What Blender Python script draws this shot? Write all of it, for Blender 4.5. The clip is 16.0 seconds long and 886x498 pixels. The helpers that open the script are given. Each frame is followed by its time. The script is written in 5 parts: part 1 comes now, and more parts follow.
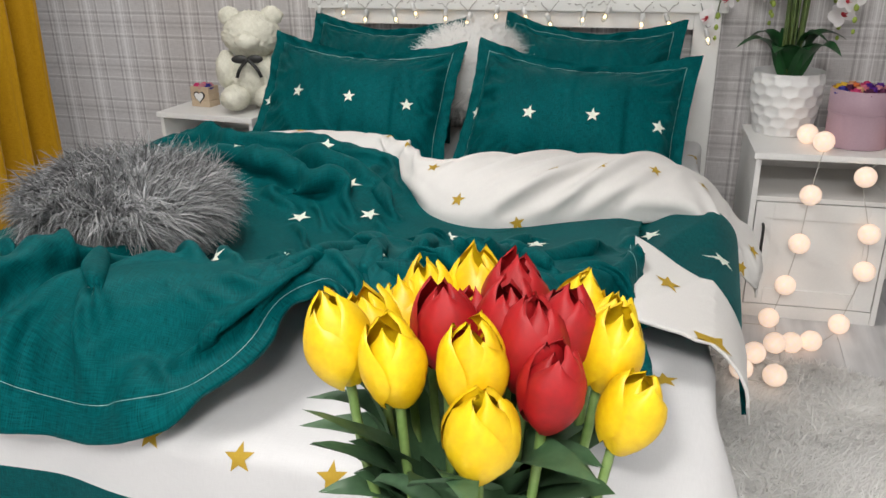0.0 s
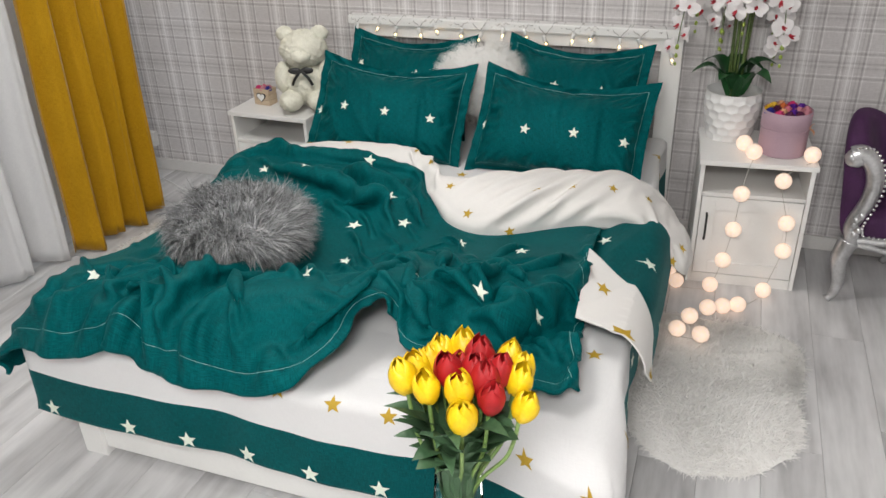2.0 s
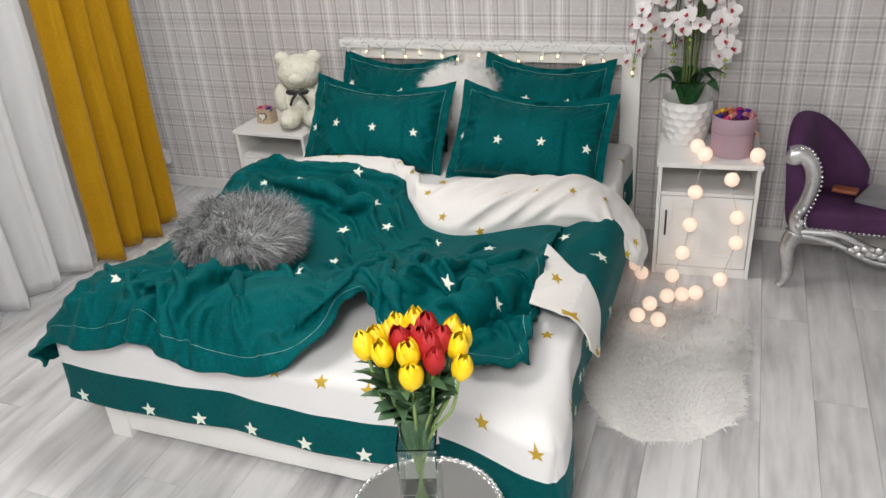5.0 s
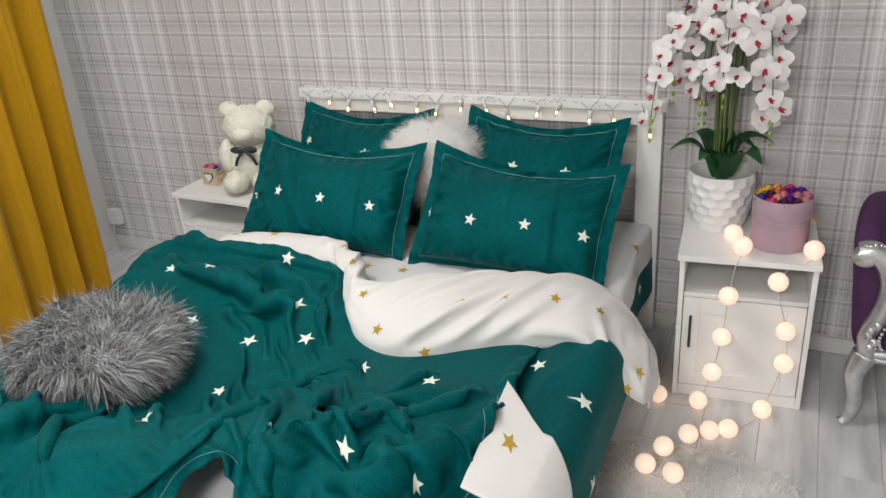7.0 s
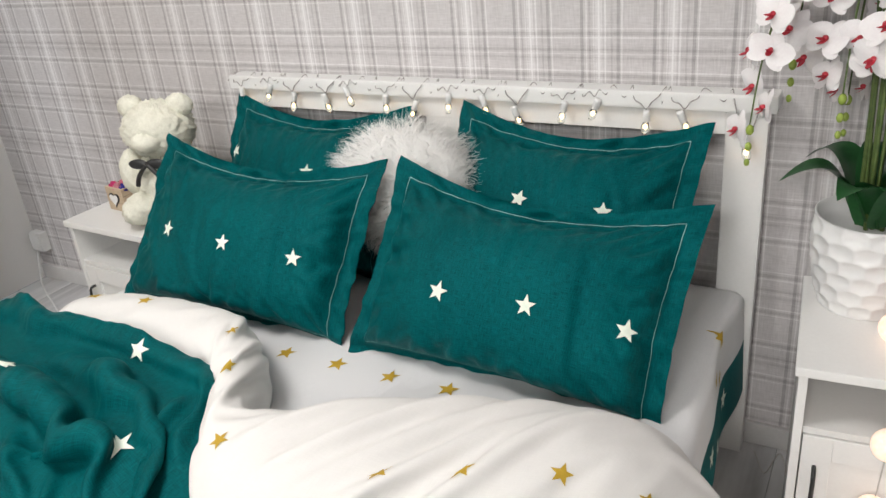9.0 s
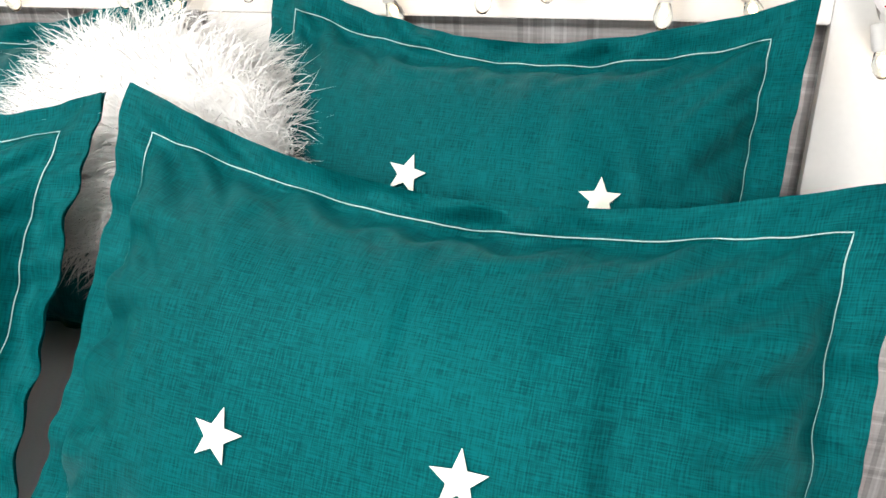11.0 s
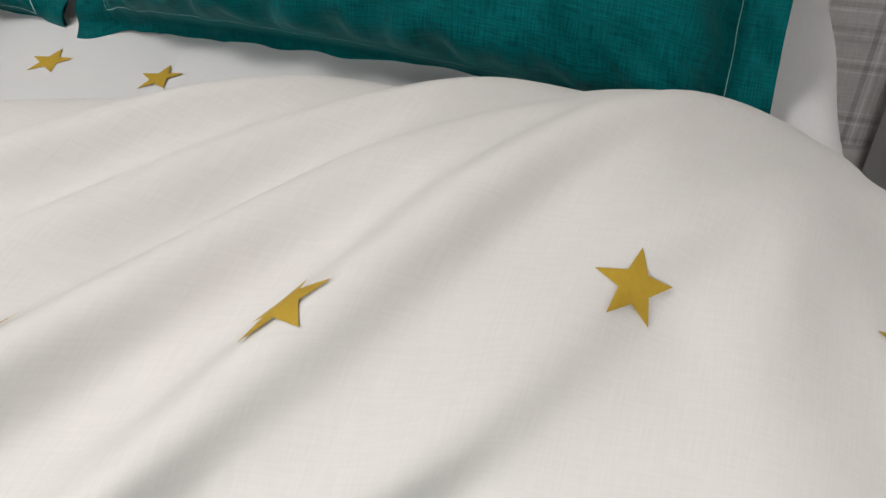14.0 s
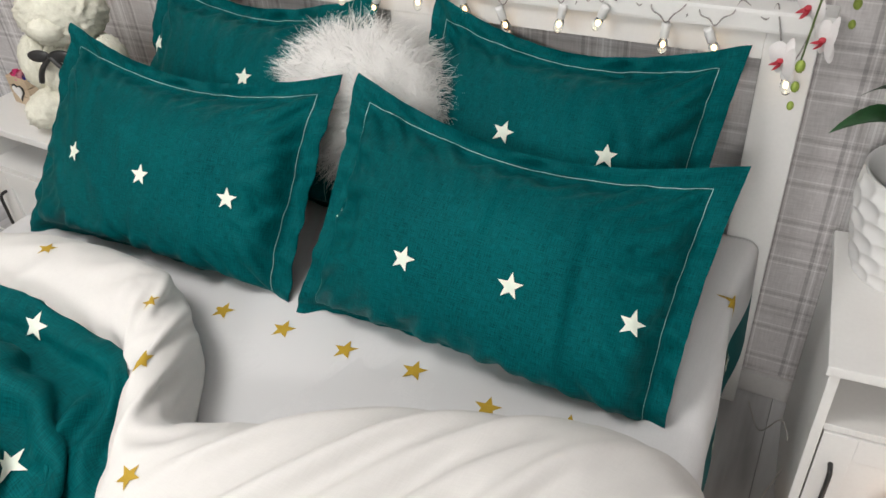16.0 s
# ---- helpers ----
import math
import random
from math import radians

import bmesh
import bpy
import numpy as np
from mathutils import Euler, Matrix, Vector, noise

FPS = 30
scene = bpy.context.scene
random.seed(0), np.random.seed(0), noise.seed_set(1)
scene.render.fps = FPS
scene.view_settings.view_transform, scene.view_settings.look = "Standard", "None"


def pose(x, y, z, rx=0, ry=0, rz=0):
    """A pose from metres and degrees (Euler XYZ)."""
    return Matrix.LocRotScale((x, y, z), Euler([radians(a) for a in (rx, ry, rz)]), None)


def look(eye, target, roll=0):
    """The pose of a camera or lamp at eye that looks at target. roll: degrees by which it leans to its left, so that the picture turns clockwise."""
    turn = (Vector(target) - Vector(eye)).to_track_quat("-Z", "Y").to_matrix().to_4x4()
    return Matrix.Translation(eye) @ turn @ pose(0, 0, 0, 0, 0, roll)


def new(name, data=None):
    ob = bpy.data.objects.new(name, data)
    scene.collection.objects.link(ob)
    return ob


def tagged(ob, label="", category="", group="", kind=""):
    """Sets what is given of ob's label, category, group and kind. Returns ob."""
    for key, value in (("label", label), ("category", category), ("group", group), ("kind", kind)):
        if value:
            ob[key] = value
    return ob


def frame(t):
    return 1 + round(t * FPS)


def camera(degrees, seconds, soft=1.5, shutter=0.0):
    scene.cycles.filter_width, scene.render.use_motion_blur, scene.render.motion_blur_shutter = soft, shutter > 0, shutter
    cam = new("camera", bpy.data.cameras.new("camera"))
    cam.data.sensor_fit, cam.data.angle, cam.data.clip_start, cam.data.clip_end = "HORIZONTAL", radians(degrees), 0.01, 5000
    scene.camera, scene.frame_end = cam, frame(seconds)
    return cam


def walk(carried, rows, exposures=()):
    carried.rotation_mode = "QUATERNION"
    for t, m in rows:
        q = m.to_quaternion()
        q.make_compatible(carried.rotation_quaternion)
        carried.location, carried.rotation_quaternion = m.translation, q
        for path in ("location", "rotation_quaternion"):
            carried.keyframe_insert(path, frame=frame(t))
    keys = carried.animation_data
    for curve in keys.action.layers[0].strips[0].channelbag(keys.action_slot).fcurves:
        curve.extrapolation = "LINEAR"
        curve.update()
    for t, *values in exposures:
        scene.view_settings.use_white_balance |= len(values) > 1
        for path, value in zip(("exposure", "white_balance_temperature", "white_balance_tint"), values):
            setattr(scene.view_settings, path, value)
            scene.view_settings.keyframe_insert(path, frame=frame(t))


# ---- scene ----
cam = camera(58.9, 16.0)
PATH = [
    (0, (0.787, -3.131, 1.276), (0.199, -1.374, 0.524), -1.0),
    (0.5, (0.824, -3.239, 1.4), (0.26, -1.491, 0.608), -0.8),
    (1, (0.896, -3.381, 1.544), (0.331, -1.658, 0.699), -1.0),
    (1.5, (0.966, -3.552, 1.723), (0.37, -1.859, 0.841), -1.7),
    (2, (1.021, -3.697, 1.873), (0.402, -2.053, 0.915), -2.1),
    (2.5, (1.069, -3.851, 1.972), (0.455, -2.234, 0.968), -2.6),
    (3, (1.118, -4.026, 2.03), (0.509, -2.401, 1.035), -2.9),
    (3.5, (1.147, -4.131, 2.068), (0.541, -2.483, 1.11), -3.6),
    (6, (1.326, -3.571, 1.937), (0.635, -1.939, 1.01), -4.0),
    (6.5, (1.307, -3.296, 1.896), (0.589, -1.649, 1.016), -3.7),
    (7, (1.305, -3.041, 1.837), (0.514, -1.41, 0.992), -4.5),
    (7.5, (1.318, -2.722, 1.731), (0.436, -1.127, 0.908), -4.7),
    (8, (1.283, -2.469, 1.631), (0.306, -0.919, 0.83), -6.1),
    (10.5, (0.668, -1.151, 1.309), (-0.054, 0.461, 0.37), -4.0),
    (11, (0.604, -1.029, 1.156), (0.011, 0.619, 0.191), -3.3),
    (11.5, (0.596, -1.018, 1.082), (0.098, 0.636, 0.074), -2.8),
    (12, (0.622, -1.054, 1.062), (0.145, 0.563, -0.013), -3.0),
    (12.5, (0.651, -1.125, 1.012), (0.156, 0.437, -0.135), -3.5),
    (13, (0.669, -1.164, 0.947), (0.128, 0.28, -0.327), -5.1),
    (13.5, (0.683, -1.196, 0.931), (0.103, 0.124, -0.455), -8.5),
    (14, (0.71, -1.27, 0.929), (0.109, 0.066, -0.434), -5.2),
    (14.5, (0.766, -1.339, 1.033), (0.1, -0.006, -0.299), -4.2),
    (15, (0.804, -1.403, 1.188), (0.081, -0.062, -0.106), -4.1),
    (15.5, (0.829, -1.47, 1.406), (0.073, -0.121, 0.137), -4.1),
    (16, (0.872, -1.563, 1.577), (0.078, -0.176, 0.375), -4.2),
]
walk(cam, [(t, look(eye, target, roll)) for t, eye, target, roll in PATH],
     exposures=[(0, -0.15), (3.5, -0.08), (8, 0), (9, 0.2), (10.5, 0.62), (11, 1.05), (11.5, 1.42), (12, 1.42), (12.5, 1.05), (13, 0.45), (13.5, -0.05), (14, -0.15), (14.5, -0.22), (15, 0.0), (16, 0.1)])

# ---- light ----
world = bpy.data.worlds.new("world")
scene.world = world
world.use_nodes = True
world.node_tree.nodes["Background"].inputs[0].default_value = (0.75, 0.85, 1.0, 1)
world.node_tree.nodes["Background"].inputs[1].default_value = 0.25


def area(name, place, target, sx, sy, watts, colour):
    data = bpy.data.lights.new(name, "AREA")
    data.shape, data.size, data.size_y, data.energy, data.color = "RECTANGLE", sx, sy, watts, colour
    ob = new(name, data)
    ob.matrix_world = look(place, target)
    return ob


# Unseen; inferred from the shadows that bear and bed cast to the right.
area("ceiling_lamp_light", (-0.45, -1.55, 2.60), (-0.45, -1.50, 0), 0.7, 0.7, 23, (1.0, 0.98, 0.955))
# Added unseen light that brightens the walls, pillow fronts and right side.
area("unseen_rear_light", (0.9, -4.2, 2.60), (0.9, -4.1, 0), 0.7, 0.7, 84, (1.0, 0.98, 0.955))
area("window_light", (-2.28, -2.3, 1.45), (0, -2.2, 1.1), 2.2, 1.9, 34, (0.90, 0.95, 1.0))

# ---- materials ----


def material(name, colour=(0.8, 0.8, 0.8), rough=0.5, metal=0.0):
    m = bpy.data.materials.new(name)
    m.use_nodes = True
    b = m.node_tree.nodes["Principled BSDF"]
    b.inputs["Base Color"].default_value = (*colour, 1)
    b.inputs["Roughness"].default_value = rough
    b.inputs["Metallic"].default_value = metal
    return m, m.node_tree.nodes, m.node_tree.links, b


def coords(nodes, links, kind="Object", scale=(1, 1, 1), rot=(0, 0, 0)):
    c, mp = nodes.new("ShaderNodeTexCoord"), nodes.new("ShaderNodeMapping")
    links.new(c.outputs[kind], mp.inputs[0])
    mp.inputs["Scale"].default_value = scale
    mp.inputs["Rotation"].default_value = rot
    return mp.outputs[0]


def noisy(nodes, links, vec, scale, detail=3.0):
    n = nodes.new("ShaderNodeTexNoise")
    n.inputs["Scale"].default_value, n.inputs["Detail"].default_value = scale, detail
    links.new(vec, n.inputs["Vector"])
    return n.outputs["Fac"]


def ramp(nodes, links, fac, stops):
    r = nodes.new("ShaderNodeValToRGB")
    while len(r.color_ramp.elements) < len(stops):
        r.color_ramp.elements.new(0.5)
    for e, (p, c) in zip(r.color_ramp.elements, stops):
        e.position, e.color = p, (*c, 1)
    links.new(fac, r.inputs[0])
    return r.outputs[0]


def calc(nodes, links, op, a, b=None):
    n = nodes.new("ShaderNodeMath")
    n.operation = op
    for i, v in enumerate((a, b)):
        if v is None:
            continue
        if isinstance(v, (int, float)):
            n.inputs[i].default_value = v
        else:
            links.new(v, n.inputs[i])
    return n.outputs[0]


def bumped(nodes, links, b, height, strength, distance):
    n = nodes.new("ShaderNodeBump")
    n.inputs["Strength"].default_value, n.inputs["Distance"].default_value = strength, distance
    links.new(height, n.inputs["Height"])
    links.new(n.outputs[0], b.inputs["Normal"])


def mottled(name, dark, light, rough=0.5, scale=6, fine=90, bump=0.15, metal=0.0, kind="Object"):
    """A surface that varies at two scales."""
    m, n, l, b = material(name, light, rough, metal)
    v = coords(n, l, kind)
    f = calc(n, l, "ADD", calc(n, l, "MULTIPLY", noisy(n, l, v, scale), 0.65), calc(n, l, "MULTIPLY", noisy(n, l, v, fine), 0.35))
    l.new(ramp(n, l, f, [(0.3, dark), (0.7, light)]), b.inputs["Base Color"])
    bumped(n, l, b, noisy(n, l, v, fine, 4), bump, 0.002)
    return m


def woven(name, dark, light, rough=0.75, sheen=0.25, tint=(1, 1, 1), relief=0.25, gloss=0.05, hue=(1, 1, 1)):
    """Cotton with long uneven threads both ways; uv in metres."""
    m, n, l, b = material(name, light, rough)
    a = noisy(n, l, coords(n, l, "UV", (700, 45, 1)), 1.0, 2)
    c = noisy(n, l, coords(n, l, "UV", (45, 700, 1)), 1.0, 2)
    s = noisy(n, l, coords(n, l, "UV", (5, 5, 1)), 1.0, 2)
    f = calc(n, l, "ADD", calc(n, l, "MULTIPLY", calc(n, l, "ADD", a, c), 0.42), calc(n, l, "MULTIPLY", s, 0.16))
    l.new(ramp(n, l, f, [(0.36, dark), (0.60, light)]), b.inputs["Base Color"])
    b.inputs["Sheen Weight"].default_value = sheen
    b.inputs["Sheen Tint"].default_value = (*tint, 1)
    b.inputs["Sheen Roughness"].default_value = 0.4
    b.inputs["Specular IOR Level"].default_value = gloss
    b.inputs["Specular Tint"].default_value = (*hue, 1)
    bumped(n, l, b, calc(n, l, "ADD", a, c), relief, 0.0006)
    return m


TEAL = woven("teal_cotton", (0.0, 0.028, 0.032), (0.0001, 0.092, 0.097), 0.60, 0.10, (0.0, 0.42, 0.44), 0.4, 0.28, (0.12, 0.85, 0.9))
COTTON = woven("white_cotton", (0.69, 0.672, 0.652), (0.73, 0.712, 0.692), 0.7, 0.1, (1, 1, 1), 0.06)
SHEET = woven("white_sheet_cotton", (0.67, 0.665, 0.672), (0.71, 0.705, 0.712), 0.7, 0.1, (1, 1, 1), 0.06)
STARW = mottled("cream_print", (0.70, 0.76, 0.66), (0.82, 0.86, 0.76), 0.8, 30, 300, 0.05)
STARG = mottled("gold_print", (0.40, 0.25, 0.015), (0.52, 0.34, 0.03), 0.75, 30, 300, 0.05)
THREAD = mottled("pale_thread", (0.20, 0.40, 0.39), (0.36, 0.54, 0.52), 0.8, 60, 300, 0.1)
PAINT = mottled("white_lacquer", (0.78, 0.775, 0.76), (0.84, 0.835, 0.82), 0.35, 5, 120, 0.04)
INNER = mottled("white_shelf_lacquer", (0.74, 0.735, 0.72), (0.80, 0.795, 0.78), 0.4, 5, 120, 0.04)
BLACK = mottled("black_metal", (0.012, 0.012, 0.013), (0.03, 0.03, 0.03), 0.4, 20, 200, 0.05)
CEIL = mottled("ceiling_paint", (0.78, 0.775, 0.765), (0.83, 0.825, 0.815), 0.9, 2, 150, 0.05)
SKIRT = mottled("baseboard_foil", (0.60, 0.585, 0.575), (0.70, 0.685, 0.67), 0.5, 8, 120, 0.05)
OCHRE = woven("ochre_curtain_satin", (0.36, 0.185, 0.006), (0.50, 0.275, 0.012), 0.5, 0.3)
SHEER = woven("white_sheer_curtain", (0.60, 0.60, 0.61), (0.68, 0.68, 0.69), 0.8, 0.1)


def strands(name, dark, light, rough, through_light=0.0):
    """Fur whose strands each have a shade of their own."""
    m, n, l, b = material(name, light, rough)
    g = n.new("ShaderNodeNewGeometry")
    f = calc(n, l, "ADD", calc(n, l, "MULTIPLY", g.outputs["Random Per Island"], 0.7), calc(n, l, "MULTIPLY", noisy(n, l, coords(n, l), 9, 3), 0.4))
    c = ramp(n, l, f, [(0.15, dark), (0.9, light)])
    l.new(c, b.inputs["Base Color"])
    if through_light:
        t, mix = n.new("ShaderNodeBsdfTranslucent"), n.new("ShaderNodeMixShader")
        l.new(c, t.inputs[0])
        mix.inputs[0].default_value = through_light
        l.new(b.outputs[0], mix.inputs[1])
        l.new(t.outputs[0], mix.inputs[2])
        l.new(mix.outputs[0], n["Material Output"].inputs[0])
    return m


GREYFUR = strands("grey_faux_fur", (0.05, 0.052, 0.056), (0.46, 0.465, 0.475), 0.6)
WHITEFUR = strands("white_faux_fur", (0.88, 0.87, 0.85), (0.98, 0.97, 0.955), 0.75, 0.22)
HIDE = mottled("cream_hide_pile", (0.86, 0.85, 0.82), (0.93, 0.92, 0.90), 0.9, 25, 220, 0.5)
BEARWOOL = mottled("cream_rose_foam", (0.66, 0.645, 0.54), (0.82, 0.805, 0.70), 0.9, 40, 160, 0.5)
CERAMIC = mottled("white_ceramic", (0.76, 0.755, 0.75), (0.84, 0.835, 0.83), 0.35, 4, 60, 0.03)
MAUVE = mottled("mauve_paper_box", (0.40, 0.27, 0.33), (0.47, 0.33, 0.39), 0.55, 6, 160, 0.05)
PETAL = mottled("white_orchid_petal", (0.78, 0.74, 0.75), (0.87, 0.85, 0.85), 0.6, 40, 250, 0.1)
LIP = mottled("crimson_orchid_lip", (0.36, 0.008, 0.03), (0.62, 0.06, 0.08), 0.5, 60, 250, 0.1)
LEAF = mottled("dark_green_leaf", (0.008, 0.05, 0.014), (0.022, 0.11, 0.03), 0.35, 14, 90, 0.1)
TLEAF = mottled("tulip_leaf", (0.030, 0.080, 0.036), (0.085, 0.165, 0.080), 0.45, 18, 120, 0.1)
STEM = mottled("green_stem", (0.05, 0.09, 0.02), (0.13, 0.18, 0.05), 0.5, 40, 120, 0.1)
TSTEM = mottled("pale_green_tulip_stem", (0.12, 0.22, 0.05), (0.25, 0.36, 0.12), 0.45, 40, 120, 0.1)
BUD = mottled("green_orchid_bud", (0.22, 0.32, 0.04), (0.36, 0.44, 0.09), 0.5, 60, 200, 0.1)
YELLOW = mottled("yellow_tulip_petal", (0.72, 0.42, 0.003), (0.90, 0.66, 0.008), 0.45, 30, 160, 0.1)
RED = mottled("red_tulip_petal", (0.24, 0.002, 0.004), (0.46, 0.004, 0.008), 0.6, 30, 160, 0.1)
VELVET = mottled("purple_velvet", (0.030, 0.006, 0.036), (0.078, 0.018, 0.09), 0.75, 7, 160, 0.1)
SILVER = mottled("silver_leaf_paint", (0.42, 0.42, 0.43), (0.72, 0.72, 0.73), 0.3, 18, 90, 0.25, 0.85)
CHROME = mottled("polished_silver_rim", (0.62, 0.62, 0.63), (0.8, 0.8, 0.8), 0.15, 30, 120, 0.2, 1.0)
MIRROR, *_ = material("mirror_glass", (0.86, 0.88, 0.88), 0.02, 1.0)
WOODBOX = mottled("pale_wood", (0.50, 0.38, 0.26), (0.62, 0.50, 0.36), 0.6, 20, 120, 0.1)
CABLE = mottled("clear_pale_cable", (0.45, 0.43, 0.40), (0.6, 0.58, 0.55), 0.4, 40, 200, 0.05)
TWIST = mottled("silver_grey_twisted_cable", (0.10, 0.09, 0.09), (0.62, 0.58, 0.56), 0.4, 160, 400, 0.2)
WHITEP = mottled("white_plastic", (0.76, 0.76, 0.75), (0.83, 0.83, 0.82), 0.4, 30, 120, 0.03)
LAPTOP = mottled("grey_aluminium", (0.30, 0.30, 0.32), (0.40, 0.40, 0.42), 0.4, 10, 300, 0.03, 0.7)
COPPER = mottled("copper_leather", (0.26, 0.07, 0.035), (0.38, 0.12, 0.06), 0.45, 20, 160, 0.1)
SKINS = {}
for _n, _c in (("pink", (0.80, 0.22, 0.30)), ("magenta", (0.78, 0.05, 0.22)), ("purple", (0.13, 0.02, 0.36)), ("peach", (0.85, 0.45, 0.26)),
               ("orange", (0.85, 0.22, 0.06)), ("yellow_soap", (0.88, 0.55, 0.04)), ("plum", (0.12, 0.015, 0.07)), ("rose", (0.72, 0.30, 0.36)), ("blue", (0.03, 0.03, 0.30))):
    SKINS[_n] = mottled(_n + "_soap_rose", tuple(0.75 * k for k in _c), _c, 0.6, 60, 200, 0.1)
GLASS, _n, _l, _b = material("clear_glass", (0.93, 0.97, 0.95), 0.01)
_b.inputs["Transmission Weight"].default_value, _b.inputs["IOR"].default_value = 1.0, 1.45
WATER, _n, _l, _b = material("water", (0.93, 0.96, 0.93), 0.01)
_b.inputs["Transmission Weight"].default_value, _b.inputs["IOR"].default_value = 1.0, 1.33
BULB, _n, _l, _b = material("glowing_thread_ball", (0.80, 0.66, 0.56), 0.6)
_f = noisy(_n, _l, coords(_n, _l, "Object", (1, 1, 1)), 90, 4)
_l.new(ramp(_n, _l, _f, [(0.3, (1.0, 0.62, 0.42)), (0.7, (1.0, 0.80, 0.66))]), _b.inputs["Emission Color"])
_b.inputs["Emission Strength"].default_value = 0.62
SPARK, _n, _l, _b = material("warm_filament", (1, 0.8, 0.5), 0.5)
_b.inputs["Emission Color"].default_value, _b.inputs["Emission Strength"].default_value = (1.0, 0.62, 0.28, 1), 5.0
# Glow of the unseen panels put under the ceiling.
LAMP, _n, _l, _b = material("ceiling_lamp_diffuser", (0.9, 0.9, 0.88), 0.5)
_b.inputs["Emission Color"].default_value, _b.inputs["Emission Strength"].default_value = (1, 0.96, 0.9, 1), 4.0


def plaid_paper():
    """Grey plaid wallpaper; the repeat is 0.187 m wide and 0.20 m high."""
    m, n, l, b = material("grey_plaid_wallpaper", (0.5, 0.48, 0.48), 0.75)
    sep = n.new("ShaderNodeSeparateXYZ")
    l.new(coords(n, l, "Object"), sep.inputs[0])

    def lines(axis, period, offset, marks):
        x = calc(n, l, "FRACT", calc(n, l, "DIVIDE", calc(n, l, "ADD", axis, offset + 20 * period), period))
        total = None
        for centre, half, weight in marks:
            d = calc(n, l, "ABSOLUTE", calc(n, l, "SUBTRACT", x, centre))
            k = calc(n, l, "MULTIPLY", calc(n, l, "LESS_THAN", d, half), weight)
            total = k if total is None else calc(n, l, "ADD", total, k)
        return total

    across = lines(sep.outputs[0], 0.187, 0.03, [(0.05, 0.022, -0.26), (0.16, 0.014, -0.15), (0.115, 0.009, 0.2), (0.29, 0.05, 0.16), (0.29, 0.012, 0.25), (0.38, 0.012, 0.26),
                                               (0.22, 0.008, 0.18), (0.47, 0.014, -0.12), (0.56, 0.022, -0.24), (0.61, 0.009, 0.22)])
    up = lines(sep.outputs[2], 0.205, 0.0, [(0.08, 0.022, -0.17), (0.135, 0.010, 0.2), (0.03, 0.008, 0.16), (0.30, 0.014, -0.09), (0.40, 0.016, -0.13), (0.35, 0.10, -0.05), (0.35, 0.01, 0.12),
                                           (0.55, 0.01, 0.18), (0.60, 0.022, -0.17), (0.66, 0.009, 0.14)])
    grain = noisy(n, l, coords(n, l, "Object", (260, 1, 30)), 1.0, 3)
    grain2 = noisy(n, l, coords(n, l, "Object", (30, 1, 260)), 1.0, 3)
    blot = noisy(n, l, coords(n, l, "Object"), 3.0, 3)
    f = calc(n, l, "ADD", calc(n, l, "ADD", across, up), calc(n, l, "ADD", calc(n, l, "MULTIPLY", calc(n, l, "ADD", grain, grain2), 0.35), calc(n, l, "MULTIPLY", blot, 0.1)))
    l.new(ramp(n, l, f, [(0.0, (0.33, 0.31, 0.312)), (0.40, (0.585, 0.56, 0.56)), (0.75, (0.80, 0.785, 0.785))]), b.inputs["Base Color"])
    bumped(n, l, b, f, 0.15, 0.001)
    return m


def plank_wood():
    m, n, l, b = material("pale_grey_laminate", (0.5, 0.49, 0.48), 0.38)
    info = n.new("ShaderNodeObjectInfo")
    c = n.new("ShaderNodeTexCoord")
    add = n.new("ShaderNodeVectorMath")
    add.operation = "ADD"
    l.new(c.outputs["Object"], add.inputs[0])
    mul = n.new("ShaderNodeVectorMath")
    mul.operation = "SCALE"
    mul.inputs[0].default_value = (7, 31, 0)
    l.new(info.outputs["Random"], mul.inputs["Scale"])
    l.new(mul.outputs[0], add.inputs[1])
    mp = n.new("ShaderNodeMapping")
    mp.inputs["Scale"].default_value = (22, 2.4, 1)
    l.new(add.outputs[0], mp.inputs[0])
    mp2 = n.new("ShaderNodeMapping")
    mp2.inputs["Scale"].default_value = (6, 2.2, 1)
    l.new(add.outputs[0], mp2.inputs[0])
    f = calc(n, l, "ADD", calc(n, l, "MULTIPLY", noisy(n, l, mp.outputs[0], 1.0, 7), 0.40), calc(n, l, "MULTIPLY", noisy(n, l, mp2.outputs[0], 1.0, 5), 0.52))
    f = calc(n, l, "ADD", f, calc(n, l, "MULTIPLY", info.outputs["Random"], 0.14))
    l.new(ramp(n, l, f, [(0.34, (0.33, 0.325, 0.33)), (0.50, (0.56, 0.555, 0.56)), (0.64, (0.72, 0.715, 0.72))]), b.inputs["Base Color"])
    bumped(n, l, b, f, 0.12, 0.001)
    return m


PAPER, PLANK = plaid_paper(), plank_wood()
GROUT = mottled("dark_joint", (0.16, 0.155, 0.15), (0.22, 0.215, 0.21), 0.8, 10, 90, 0.1)

